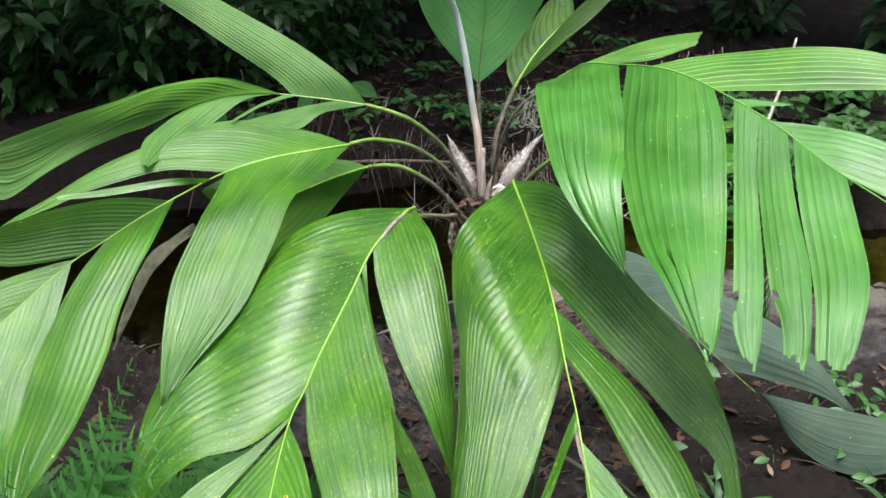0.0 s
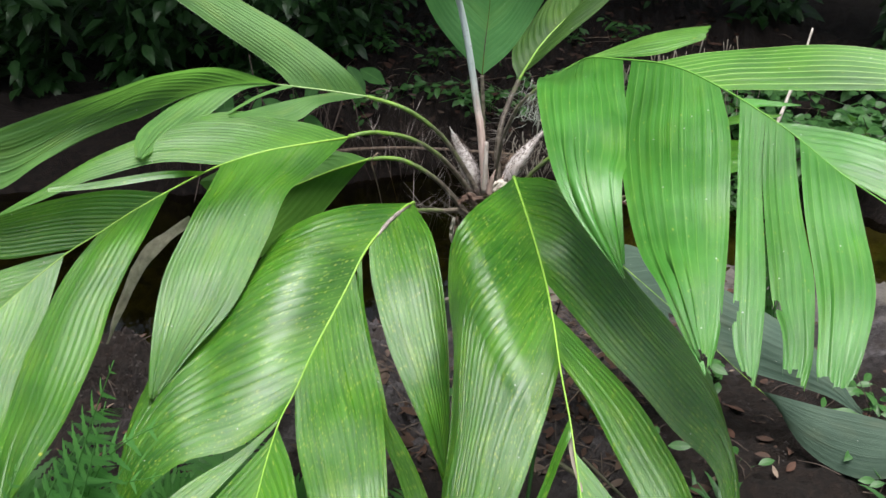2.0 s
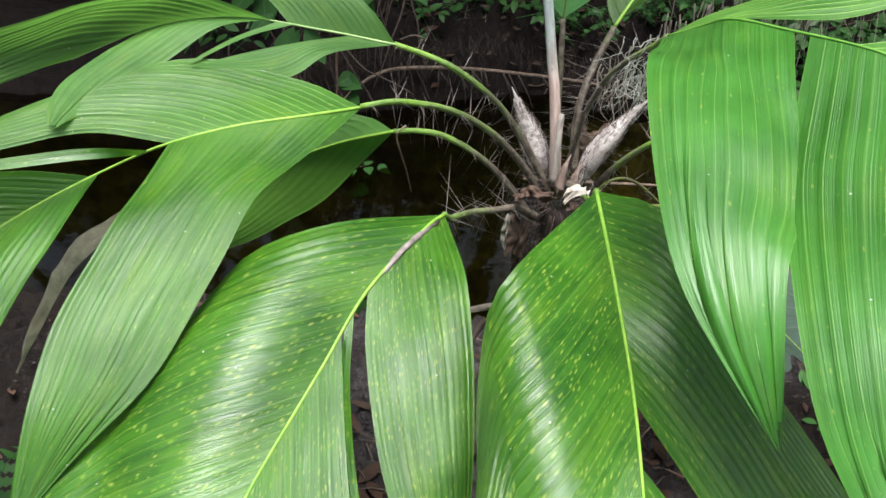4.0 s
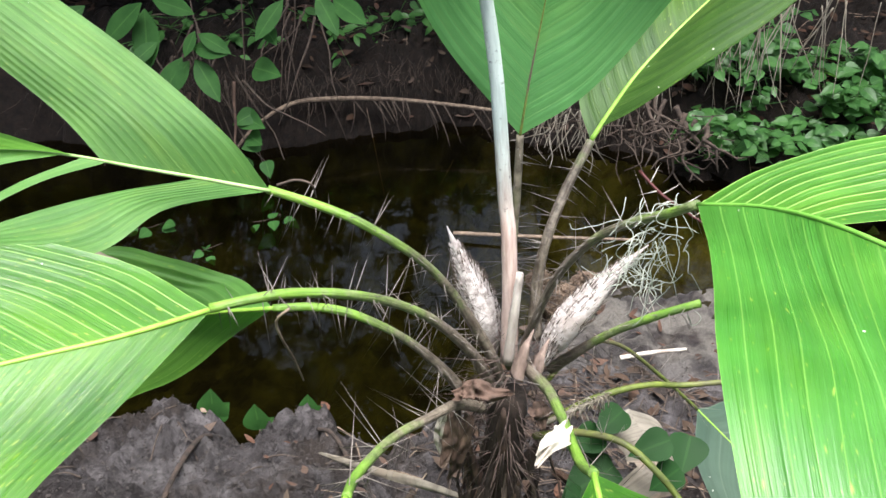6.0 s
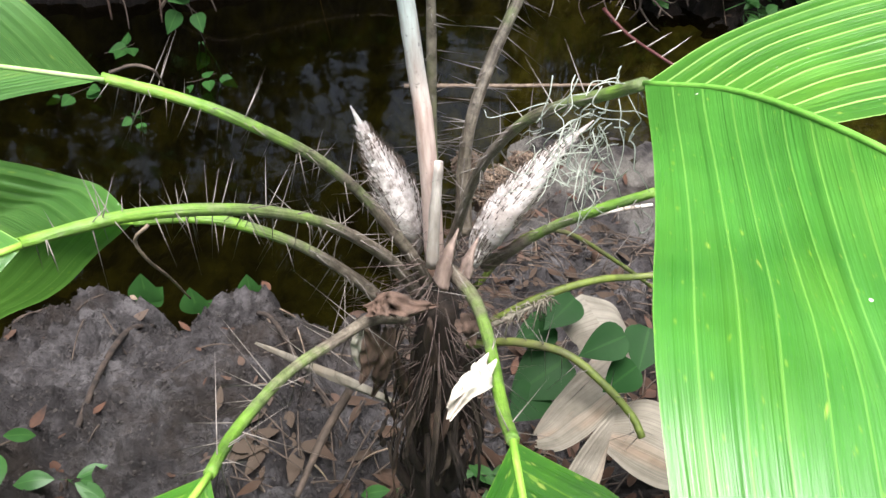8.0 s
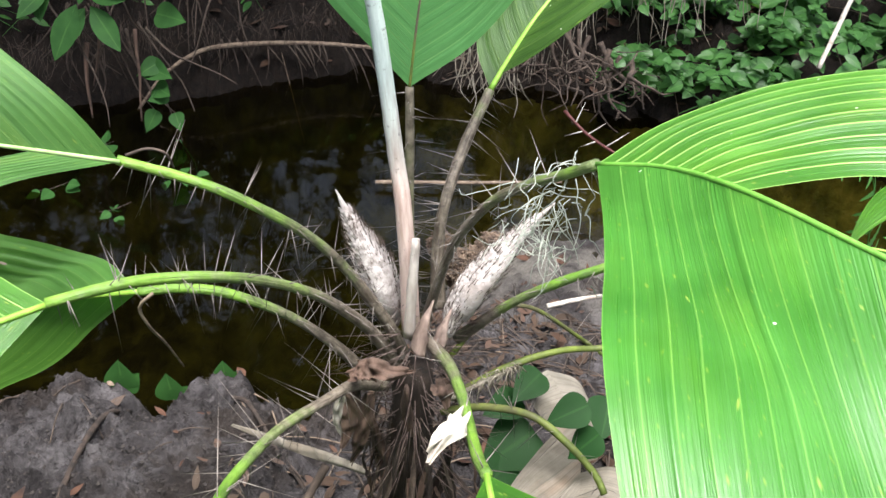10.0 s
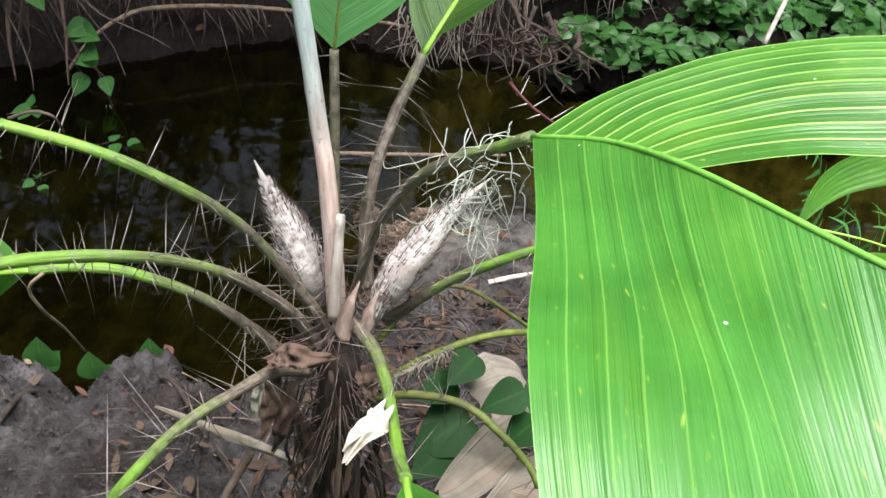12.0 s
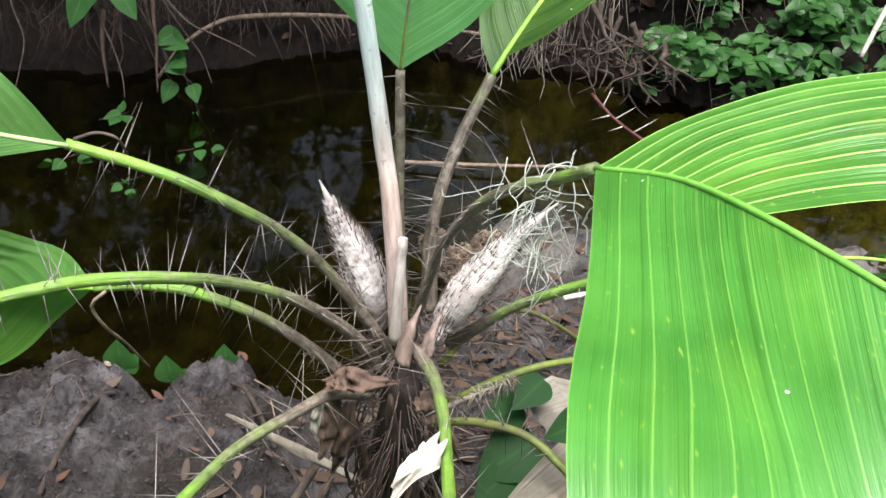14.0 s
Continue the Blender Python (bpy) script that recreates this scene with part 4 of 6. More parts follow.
leaflet(stem, "leaflet", [(0.277, 2.37, 1.054), (0.332, 2.4, 1.081), (0.407, 2.42, 1.11), (0.471, 2.4, 1.14), (0.544, 2.36, 1.17), (0.599, 2.3, 1.194)], [(0.343, 2.2, 1.142), (0.425, 2.24, 1.134), (0.493, 2.24, 1.143), (0.582, 2.25, 1.175)], 10, RIB, PALM_RIB, 0.02)
leaflet(stem, "leaflet", [(0.455, 2.01, 1.184), (0.55, 1.97, 1.215), (0.674, 1.88, 1.251), (0.802, 1.8, 1.263), (0.899, 1.7, 1.246)], [(0.558, 1.85, 1.179), (0.662, 1.8, 1.196), (0.791, 1.74, 1.217), (0.895, 1.68, 1.229)], 9, RIB, PALM_RIB, 0.02)
leaflet(stem, "leaflet", [(0.575, 1.81, 1.176), (0.61, 1.8, 1.177), (0.662, 1.77, 1.181)], [(0.593, 1.78, 1.169), (0.625, 1.78, 1.172), (0.662, 1.77, 1.179)], 1, RIB, PALM_NEW, 0.052)
RIB = [(0.1, 2.64, 0.979), (0.104, 2.66, 1.054), (0.111, 2.69, 1.137), (0.113, 2.7, 1.221), (0.113, 2.68, 1.298)]
stem = frond("upright young frond with a V-shaped base", [(0.125, 2.6, 0.642), (0.109, 2.62, 0.816), (0.104, 2.63, 0.913), (0.1, 2.64, 0.979)], RIB, PALM_COOL, 44, SCURF, keel=0.4, rib_skin=STALK)
leaflet(stem, "leaflet", [(0.1, 2.64, 0.979), (0.01, 2.62, 1.08), (-0.035, 2.6, 1.156), (-0.058, 2.55, 1.25), (-0.047, 2.5, 1.352), (-0.022, 2.45, 1.425)], [(0.113, 2.69, 1.279), (0.068, 2.6, 1.35), (0.026, 2.52, 1.402), (-0.019, 2.45, 1.429)], 17, RIB, PALM_COOL)
leaflet(stem, "leaflet", [(0.1, 2.64, 0.979), (0.174, 2.62, 1.053), (0.247, 2.6, 1.178), (0.284, 2.55, 1.281), (0.27, 2.5, 1.377), (0.234, 2.45, 1.443)], [(0.113, 2.69, 1.279), (0.152, 2.6, 1.356), (0.191, 2.52, 1.414), (0.229, 2.45, 1.446)], 17, RIB, PALM_COOL)
RIB = [(0.193, 2.71, 0.95), (0.217, 2.74, 0.988), (0.245, 2.77, 1.028), (0.292, 2.82, 1.074), (0.365, 2.9, 1.131), (0.434, 2.95, 1.194)]
stem = frond("upright shaded frond on a thorny stalk", [(0.152, 2.6, 0.697), (0.146, 2.62, 0.776), (0.15, 2.63, 0.834), (0.167, 2.67, 0.891), (0.193, 2.71, 0.95)], RIB, PALM_SHADED, 40, PETIOLE_BROWN, (0.0080, 0.007, 0.006))
leaflet(stem, "leaflet", [(0.193, 2.71, 0.95), (0.173, 2.76, 0.983), (0.179, 2.85, 1.023), (0.238, 2.98, 1.079), (0.3, 3.05, 1.134)], [(0.351, 2.89, 1.117), (0.349, 2.98, 1.14), (0.325, 3.02, 1.16), (0.302, 3.05, 1.143)], 11, RIB, PALM_SHADED)
leaflet(stem, "leaflet", [(0.202, 2.72, 0.964), (0.246, 2.7, 1.005), (0.317, 2.7, 1.074), (0.403, 2.72, 1.151), (0.484, 2.75, 1.237)], [(0.378, 2.91, 1.145), (0.421, 2.88, 1.194), (0.46, 2.83, 1.224), (0.486, 2.75, 1.241)], 11, RIB, PALM_SHADED)
RIB = [(0.447, 2.806, 0.437), (0.7, 2.73, 0.25), (0.945, 2.65, 0.06), (1.1, 2.58, -0.02)]
stem = frond("low grey-green frond over the mud", [(0.17, 2.61, 0.6), (0.22, 2.64, 0.66), (0.275, 2.674, 0.65), (0.36, 2.74, 0.55), (0.447, 2.806, 0.437)], RIB, PALM_PALE, 24, STALK, (0.003, 0.003, 0.003))
leaflet(stem, "leaflet", [(0.447, 2.806, 0.437), (0.597, 2.88, 0.391), (1.042, 2.75, 0.209), (1.219, 2.6, 0.044)], [(0.866, 2.68, 0.127), (1.01, 2.65, 0.1), (1.123, 2.62, 0.078), (1.218, 2.6, 0.036)], 9, RIB, PALM_PALE, 0.02, 0.3)
leaflet(stem, "leaflet", [(0.447, 2.806, 0.437), (0.447, 2.7, 0.399), (0.526, 2.62, 0.322), (0.6, 2.5, 0.354)], [(0.86, 2.675, 0.125), (0.658, 2.62, 0.316), (0.637, 2.55, 0.332), (0.606, 2.5, 0.352)], 9, RIB, PALM_PALE, 0.02, 0.3)
leaflet(stem, "leaflet", [(0.939, 2.66, 0.055), (1.079, 2.57, 0.078), (1.263, 2.47, 0.102), (1.358, 2.36, 0.074)], [(0.966, 2.64, 0.023), (1.045, 2.52, -0.041), (1.182, 2.42, -0.049), (1.358, 2.35, 0.063)], 8, RIB, PALM_PALE, 0.02, 0.3)
RIB = [(0.471, 2.55, 0.837), (0.587, 2.6, 0.84), (0.696, 2.6, 0.835), (0.816, 2.6, 0.804)]
stem = frond("shaded frond behind the bright one", [(0.181, 2.6, 0.649), (0.238, 2.56, 0.744), (0.289, 2.53, 0.806), (0.339, 2.52, 0.842)], RIB, PALM_MID, 16)
leaflet(stem, "leaflet", [(0.631, 2.75, 0.826), (0.709, 2.78, 0.838), (0.804, 2.78, 0.86), (0.892, 2.75, 0.873)], [(0.637, 2.74, 0.825), (0.696, 2.72, 0.842), (0.773, 2.7, 0.863), (0.894, 2.75, 0.869)], 7, RIB, PALM_MID)
RIB = [(0.593, 2.5, 0.838), (0.623, 2.4, 0.843), (0.641, 2.3, 0.853), (0.638, 2.2, 0.884)]
stem = frond("dark shaded frond on a thin olive stalk", [(0.187, 2.56, 0.589), (0.25, 2.57, 0.635), (0.317, 2.6, 0.642), (0.389, 2.63, 0.63), (0.549, 2.6, 0.709), (0.593, 2.5, 0.838)], RIB, PALM_MID, 10, STALK, (0.0042, 0.004, 0.0036))
leaflet(stem, "leaflet", [(0.593, 2.5, 0.838), (0.658, 2.54, 0.844), (0.702, 2.52, 0.868), (0.731, 2.42, 0.9), (0.732, 2.3, 0.9)], [(0.642, 2.25, 0.867), (0.647, 2.22, 0.885), (0.661, 2.2, 0.901), (0.712, 2.26, 0.893)], 10, RIB, PALM_MID)
leaflet(stem, "leaflet", [(0.598, 2.5, 0.835), (0.582, 2.4, 0.838), (0.566, 2.28, 0.857), (0.522, 2.12, 0.929)], [(0.64, 2.22, 0.877), (0.602, 2.17, 0.893), (0.552, 2.12, 0.92), (0.519, 2.11, 0.934)], 9, RIB, PALM_MID)

# trunk with old leaf bases and fibres
trunk_line = [(0.15, 2.60, -0.16), (0.135, 2.58, 0.1), (0.128, 2.57, 0.35), (0.13, 2.57, 0.62)]
trunk = link("trunk", *tube(smooth(own(trunk_line), 40), (0.055, 0.034, 0.030, 0.034, 0.024), 16, 0.16)[:2], BARK, palm, "dark fibrous short trunk")
fibre = Soup()
for _ in range(120):
    a, z = random.uniform(0, 6.28), random.uniform(-0.05, 0.62)
    r = 0.036 + 0.012 * random.random()
    top = np.array((0.13 + r * math.cos(a), 2.57 + r * math.sin(a), z))
    end = top + np.array((math.cos(a) * random.uniform(-0.01, 0.012), math.sin(a) * random.uniform(-0.01, 0.012), -random.uniform(0.05, 0.16)))
    mid = (top + end) / 2 + np.array((math.cos(a), math.sin(a), 0)) * 0.012
    fibre.add(*tube(smooth(own([top, mid, end]), 4), (0.0015, 0.0006), 4))
tagged(fibre.link("trunk_fibre", BARK, trunk), kind="stuff")
collar = Soup()
for _ in range(270):
    a, z = random.uniform(0, 6.28), random.uniform(0.46, 0.71)
    r = 0.03
    top = np.array((0.13 + r * math.cos(a), 2.56 + r * math.sin(a), z))
    way = np.array((math.cos(a), math.sin(a), random.uniform(-0.5, 0.5)))
    collar.add(*spike(top - BASE, top + way * random.uniform(0.03, 0.125) - BASE, 0.0009))
tagged(collar.link("spine_fringe", SPINE_DARK, trunk, "long thin grey-brown spines"), kind="stuff")
for k in range(16):
    a = k * 2.4
    z = 0.12 + 0.028 * k
    p = [(0.13 + 0.03 * math.cos(a), 2.57 + 0.03 * math.sin(a), z), (0.13 + 0.05 * math.cos(a), 2.57 + 0.05 * math.sin(a), z + 0.05), (0.13 + 0.06 * math.cos(a), 2.57 + 0.06 * math.sin(a), z + 0.10)]
    link("leaf_base", *tube(smooth(own(p), 8), (0.018, 0.014, 0.006), 7, 0.15, 0.5)[:2], DRY if k % 3 == 0 else BARK, trunk)


def spathe(label, line, wide):
    """A boat-shaped bract with a beaked tip, felted with bristles."""
    p = smooth(own(line), 34)
    prof = np.array((0.25, 0.55, 0.85, 1.0, 1.0, 0.9, 0.72, 0.5, 0.3, 0.16, 0.03))
    body = link("spathe", *tube(p, prof * wide, 14, 0.05, 0.75)[:2], SPATHE, palm, label)
    hair = Soup()
    r = np.interp(np.linspace(0, 1, 35), np.linspace(0, 1, 11), prof * wide)
    for _ in range(1000):
        i = random.randint(1, 29)
        ahead = unit(p[i + 1] - p[i - 1])
        out = unit(np.cross(ahead, np.array([random.gauss(0, 1) for _ in range(3)])))
        s = p[i] + out * r[i] * 0.82
        hair.add(*spike(s, s + out * random.uniform(0.0005, 0.003) + ahead * random.uniform(0.004, 0.010), 0.0006))
    tagged(hair.link("bristles", SPATHE, body), kind="stuff")
    dark = Soup()
    for _ in range(560):
        i = random.randint(1, 27)
        ahead = unit(p[i + 1] - p[i - 1])
        out = unit(np.cross(ahead, np.array([random.gauss(0, 1) for _ in range(3)])))
        q = p[i] + out * r[i] * 0.9
        dark.add(*spike(q, q + out * random.uniform(0.001, 0.004) + ahead * random.uniform(0.008, 0.018), 0.0006))
    tagged(dark.link("dark_bristles", TWIG, body), kind="stuff")
    return body


spathe("upright beaked pale bristly flower sheath", [(0.1, 2.6, 0.663), (0.085, 2.605, 0.705), (0.063, 2.615, 0.754), (0.04, 2.62, 0.799), (0.018, 2.628, 0.842)], 0.029)
spathe("slanting beaked pale bristly flower sheath", [(0.166, 2.555, 0.689), (0.178, 2.57, 0.724), (0.212, 2.585, 0.781), (0.244, 2.6, 0.822), (0.279, 2.61, 0.861)], 0.0245)
v, f, u = tube(smooth(own([(0.121, 2.575, 0.674), (0.115, 2.58, 0.746), (0.107, 2.585, 0.819), (0.099, 2.592, 0.875), (0.092, 2.6, 0.906), (0.067, 2.6, 1.059), (0.046, 2.59, 1.161), (0.031, 2.56, 1.22), (0.004, 2.53, 1.38)]), 44), (0.012, 0.0102, 0.0092, 0.0085, 0.0075, 0.0055), 9, 0.03)
link("spear_leaf", v, f, SPEAR, palm, "tall waxy blue-white unopened spear leaf, pinkish below", u)
link("cut_stalk", *tube(smooth(own([(0.12, 2.545, 0.693), (0.12, 2.55, 0.763), (0.121, 2.56, 0.827)]), 12), (0.0075, 0.0065, 0.005), 9, 0.1)[:2], PALE_STALK, palm, "short pale cut stalk")
for line, r in (([(0.133, 2.51, 0.702), (0.137, 2.515, 0.735), (0.147, 2.53, 0.764)], 0.0105), ([(0.157, 2.52, 0.708), (0.161, 2.525, 0.729), (0.169, 2.54, 0.747)], 0.0085)):
    link("bract", *tube(smooth(own(line), 12), (r * 1.5, r * 1.25, r * 0.7, r * 0.12), 9, 0.16, 0.6)[:2], BRACT, palm, "small pointed pinkish bract")


def bead(c, r):
    c = np.asarray(c, float)
    v = [c + r * np.array(q) for q in ((1, 0, 0), (-1, 0, 0), (0, 1, 0), (0, -1, 0), (0, 0, 1), (0, 0, -1))]
    return v, [(0, 2, 4), (2, 1, 4), (1, 3, 4), (3, 0, 4), (2, 0, 5), (1, 2, 5), (3, 1, 5), (0, 3, 5)], None


seeds = Soup()
for c, wide, count in (((0.15, 2.65, 0.757), 0.022, 700), ((0.17, 2.64, 0.737), 0.027, 900), ((0.196, 2.64, 0.745), 0.027, 900), ((0.214, 2.65, 0.762), 0.024, 700), ((0.184, 2.64, 0.71), 0.026, 800)):
    for _ in range(count * 3):
        d = np.array([random.gauss(0, 1) for _ in range(3)])
        d = d / np.linalg.norm(d) * random.uniform(0.6, 0.85)
        seeds.add(*bead(np.array(c) - BASE + d * wide * (1 + 0.25 * hills(*(d * 2))), random.uniform(0.0008, 0.0017)))
tagged(seeds.link("seed_head", SEED, palm, "knobbly brown cluster of small dry flowers"), kind="stuff")


def strip(line, width, wrinkle=0.3, steps=16, across=4, taper=(0.6, 1.0, 1.0, 0.7, 0.2), twist=0.0, up=(0, -0.7, 0.7)):
    """A crumpled dry ribbon along a line."""
    p = smooth(line, steps)
    ahead = unit(np.gradient(p, axis=0))
    verts, faces, uv = [], [], []
    seed = random.uniform(0, 50)
    for i in range(steps + 1):
        s = i / steps
        n = Vector(unit(np.cross(ahead[i], np.cross(np.array(up, float), ahead[i]))))
        n.rotate(Matrix.Rotation(twist * s, 3, Vector(ahead[i])))
        n = np.array(n)
        side = unit(np.cross(ahead[i], n))
        w = width * np.interp(s, np.linspace(0, 1, len(taper)), taper) * (1 + 0.25 * noise.noise(Vector((s * 5, seed, 0))))
        for k in range(across + 1):
            q = k / across - 0.5
            verts.append(p[i] + side * w * q + n * wrinkle * width * noise.noise(Vector((s * 6, q * 3, seed))) - n * width * 0.5 * q * q)
            uv.append((q, s))
    for i in range(steps):
        for k in range(across):
            a = i * (across + 1) + k
            faces.append((a, a + 1, a + across + 2, a + across + 1))
    return verts, faces, uv


for line, w, m, name, label in (
    ([(0.057, 2.47, 0.693), (0.082, 2.46, 0.715), (0.109, 2.46, 0.71), (0.13, 2.48, 0.696)], 0.024, DRY, "dry_sheath", "crumpled brown papery leaf sheath"),
    ([(0.065, 2.48, 0.697), (0.078, 2.45, 0.716), (0.089, 2.45, 0.705)], 0.02, DRY, "dry_sheath", ""),
    ([(0.157, 2.48, 0.682), (0.167, 2.45, 0.698), (0.173, 2.45, 0.671)], 0.024, DRY, "dry_sheath", ""),
    ([(0.058, 2.5, 0.64), (0.056, 2.49, 0.603), (0.047, 2.48, 0.554)], 0.022, DRY, "dry_sheath", ""),
    ([(0.078, 2.5, 0.633), (0.072, 2.49, 0.586), (0.057, 2.5, 0.504)], 0.02, DRY, "dry_sheath", ""),
    ([(0.045, 2.5, 0.638), (0.039, 2.5, 0.59), (0.044, 2.5, 0.55)], 0.014, HUSK, "dry_sheath", ""),
    ([(0.185, 2.31, 0.808), (0.179, 2.27, 0.831), (0.166, 2.25, 0.835), (0.157, 2.23, 0.826)], 0.022, HUSK, "husk", "pale torn papery husk"),
    ([(0.178, 2.29, 0.818), (0.163, 2.25, 0.839), (0.155, 2.235, 0.834)], 0.011, HUSK, "husk", ""),
):
    link(name, *strip(own(line), w, 1.1 if label and m is DRY else 0.5, 26, 8)[:2], m, palm, label)

# long dead sheaths hanging round the trunk
for k in range(30):
    a = 3.6 + 2.6 * (k / 29) + random.gauss(0, 0.15)
    z, l, r = random.uniform(0.42, 0.56), random.uniform(0.08, 0.2), random.uniform(0.045, 0.06)
    out = np.array((math.cos(a), math.sin(a), 0.0))
    foot = np.array((0.13, 2.57, z)) + out * r
    end = foot + out * random.uniform(-0.005, 0.03) + np.array((random.gauss(0, 0.02), 0, -l))
    link("dry_sheath", *strip(own([foot, (foot + end) / 2 + out * 0.012, end]), random.uniform(0.003, 0.010), 0.9, 18, 5, up=tuple(out))[:2], (DRY, BARK, BARK, TWIG)[k % 4], palm)

# pale dried flower branchlets beside the trunk
tuft = Soup()
stem_line = own([(0.174, 2.52, 0.615), (0.211, 2.52, 0.646), (0.24, 2.52, 0.67), (0.256, 2.53, 0.671)])
tuft.add(*tube(smooth(stem_line, 14), (0.004, 0.002), 6))
tp = smooth(stem_line, 30)
for _ in range(60):
    p = tp[random.randint(14, 30)]
    d = np.array([random.gauss(0, 1) for _ in range(3)]) * 0.006 + np.array((0, 0, -0.006))
    tuft.add(*tube(smooth([p, p + d * 0.6 + np.array((0, 0, 0.006)), p + d * 1.4], 5), (0.0009, 0.0008), 4, 0.3))
tagged(tuft.link("dried_flower_stalk", STRAW, palm, "pale dried branching flower stalk"), kind="stuff")

# dead frond hanging by its olive stalk
dead = link("dead_frond", *tube(smooth(own([(0.169, 2.53, 0.584), (0.219, 2.5, 0.628), (0.274, 2.47, 0.65), (0.317, 2.44, 0.639), (0.349, 2.42, 0.616), (0.361, 2.4, 0.605)]), 30), (0.0052, 0.005, 0.0046, 0.0042), 8, 0.06)[:2], STALK, palm, "withered straw-coloured frond on an olive stalk")
soup = Soup()
spines_along(own([(0.169, 2.53, 0.584), (0.219, 2.5, 0.628), (0.274, 2.47, 0.65), (0.317, 2.44, 0.639), (0.349, 2.42, 0.616), (0.361, 2.4, 0.605)]), (0.009, 0.008), 34, 0.04, soup)
tagged(soup.link("spine_fringe", SPINE, dead), kind="stuff")
DEADRIB = [(0.334, 2.8, 0.423), (0.382, 2.72, 0.39), (0.377, 2.6, 0.408), (0.355, 2.5, 0.44), (0.33, 2.4, 0.464)]
for ea, eb, k in (
    ([(0.335, 2.8, 0.42), (0.309, 2.78, 0.416), (0.296, 2.75, 0.42), (0.324, 2.7, 0.417)], [(0.382, 2.7, 0.388), (0.359, 2.69, 0.396), (0.338, 2.69, 0.4), (0.329, 2.7, 0.412)], 7),
    ([(0.377, 2.73, 0.403), (0.325, 2.66, 0.402), (0.289, 2.6, 0.395), (0.257, 2.52, 0.415)], [(0.375, 2.6, 0.408), (0.337, 2.55, 0.405), (0.292, 2.5, 0.43), (0.259, 2.52, 0.409)], 9),
    ([(0.376, 2.6, 0.414), (0.338, 2.54, 0.419), (0.301, 2.46, 0.44), (0.275, 2.38, 0.45)], [(0.355, 2.5, 0.44), (0.34, 2.44, 0.452), (0.309, 2.38, 0.468), (0.276, 2.36, 0.471)], 8),
    ([(0.339, 2.8, 0.423), (0.389, 2.8, 0.405), (0.41, 2.75, 0.386), (0.412, 2.66, 0.389)], [(0.377, 2.63, 0.408), (0.39, 2.63, 0.409), (0.404, 2.64, 0.399), (0.413, 2.66, 0.383)], 8),
    ([(0.375, 2.61, 0.42), (0.417, 2.6, 0.438), (0.456, 2.56, 0.446), (0.472, 2.48, 0.462)], [(0.355, 2.5, 0.44), (0.387, 2.45, 0.457), (0.424, 2.43, 0.469), (0.47, 2.47, 0.464)], 10),
):
    leaflet(dead, "dry_leaflet", ea, eb, k, DEADRIB, DEADLEAF, 0.06)
# withered edge on the low shaded frond
link("dry_edge", *strip(own([(-0.543, 2.2, 0.734), (-0.605, 2.15, 0.695), (-0.647, 2.1, 0.644), (-0.67, 2.05, 0.581), (-0.694, 2, 0.504)]), 0.035, 0.5)[:2], STRAW, palm, "dry brown blade edge")
# dark scar on the rachis
link("scar", *tube(smooth(own([(-0.018, 2.13, 0.823), (-0.044, 2.06, 0.823), (-0.072, 1.98, 0.807)]), 14), (0.002, 0.0052, 0.005, 0.002), 8, 0.3)[:2], SPINE, palm, "dark scaly scar on a rachis")
# withered end of the torn frond
link("dry_edge", *strip(own([(0.317, 1.43, 0.761), (0.326, 1.395, 0.744), (0.336, 1.34, 0.734)]), 0.010, 0.3)[:2], STRAW, palm)

# ---- plants and roots of the banks ----


def on_ground(x, y, lift=0.0):
    return np.array((x, y, height(x, y) + lift))


def leafy(name, label, category, stems, leaf, size, count, shape=HEART, bare=0.15, material=SHRUB, stem_r=0.004, group="", spread=1.0, droop=0.3, grouped=False):
    """A plant: stems as tubes, with leaves on short stalks along them, each leaf a part (or all in one where grouped)."""
    base = np.array(stems[0][0], float)
    ob = thing(name, base, label, category, group)
    lines = [smooth(np.array(s, float) - base, 24) for s in stems]
    wood = Soup()
    for p in lines:
        wood.add(*tube(p, (stem_r, stem_r * 0.5), 5))
    tagged(wood.link("stem", TWIG if not grouped else leaf, ob), kind="stuff" if grouped else "")
    all_leaves = Soup()
    for k in range(count):
        p = lines[k % len(lines)]
        i = int(24 * random.uniform(bare, 1.0))
        a = random.uniform(0, 6.28)
        way = np.array((math.cos(a), math.sin(a) - 0.35, random.uniform(-0.5, 0.35)))
        foot = p[min(i, 24)] + way * size * random.uniform(0.2, 0.5) * spread
        up = np.array((random.gauss(0, 0.3), -0.55 + random.gauss(0, 0.25), 1.0))
        s = size * random.uniform(0.65, 1.2)
        v, f, u = blade(foot, way, up, s, s * (0.72 if shape is HEART else 0.42), shape, droop * random.uniform(0.5, 1.6), 0.2, 6 if not grouped else 5 if size < 0.11 else 3)
        all_leaves.add(*spike(p[min(i, 24)], foot, stem_r * 0.35))
        if grouped:
            all_leaves.add(v, f, u)
        else:
            link("leaf", v, f, leaf, ob, "", u)
    if all_leaves.v:
        tagged(all_leaves.link("foliage" if grouped else "leaf_stalks", leaf, ob), kind="stuff")
    return ob


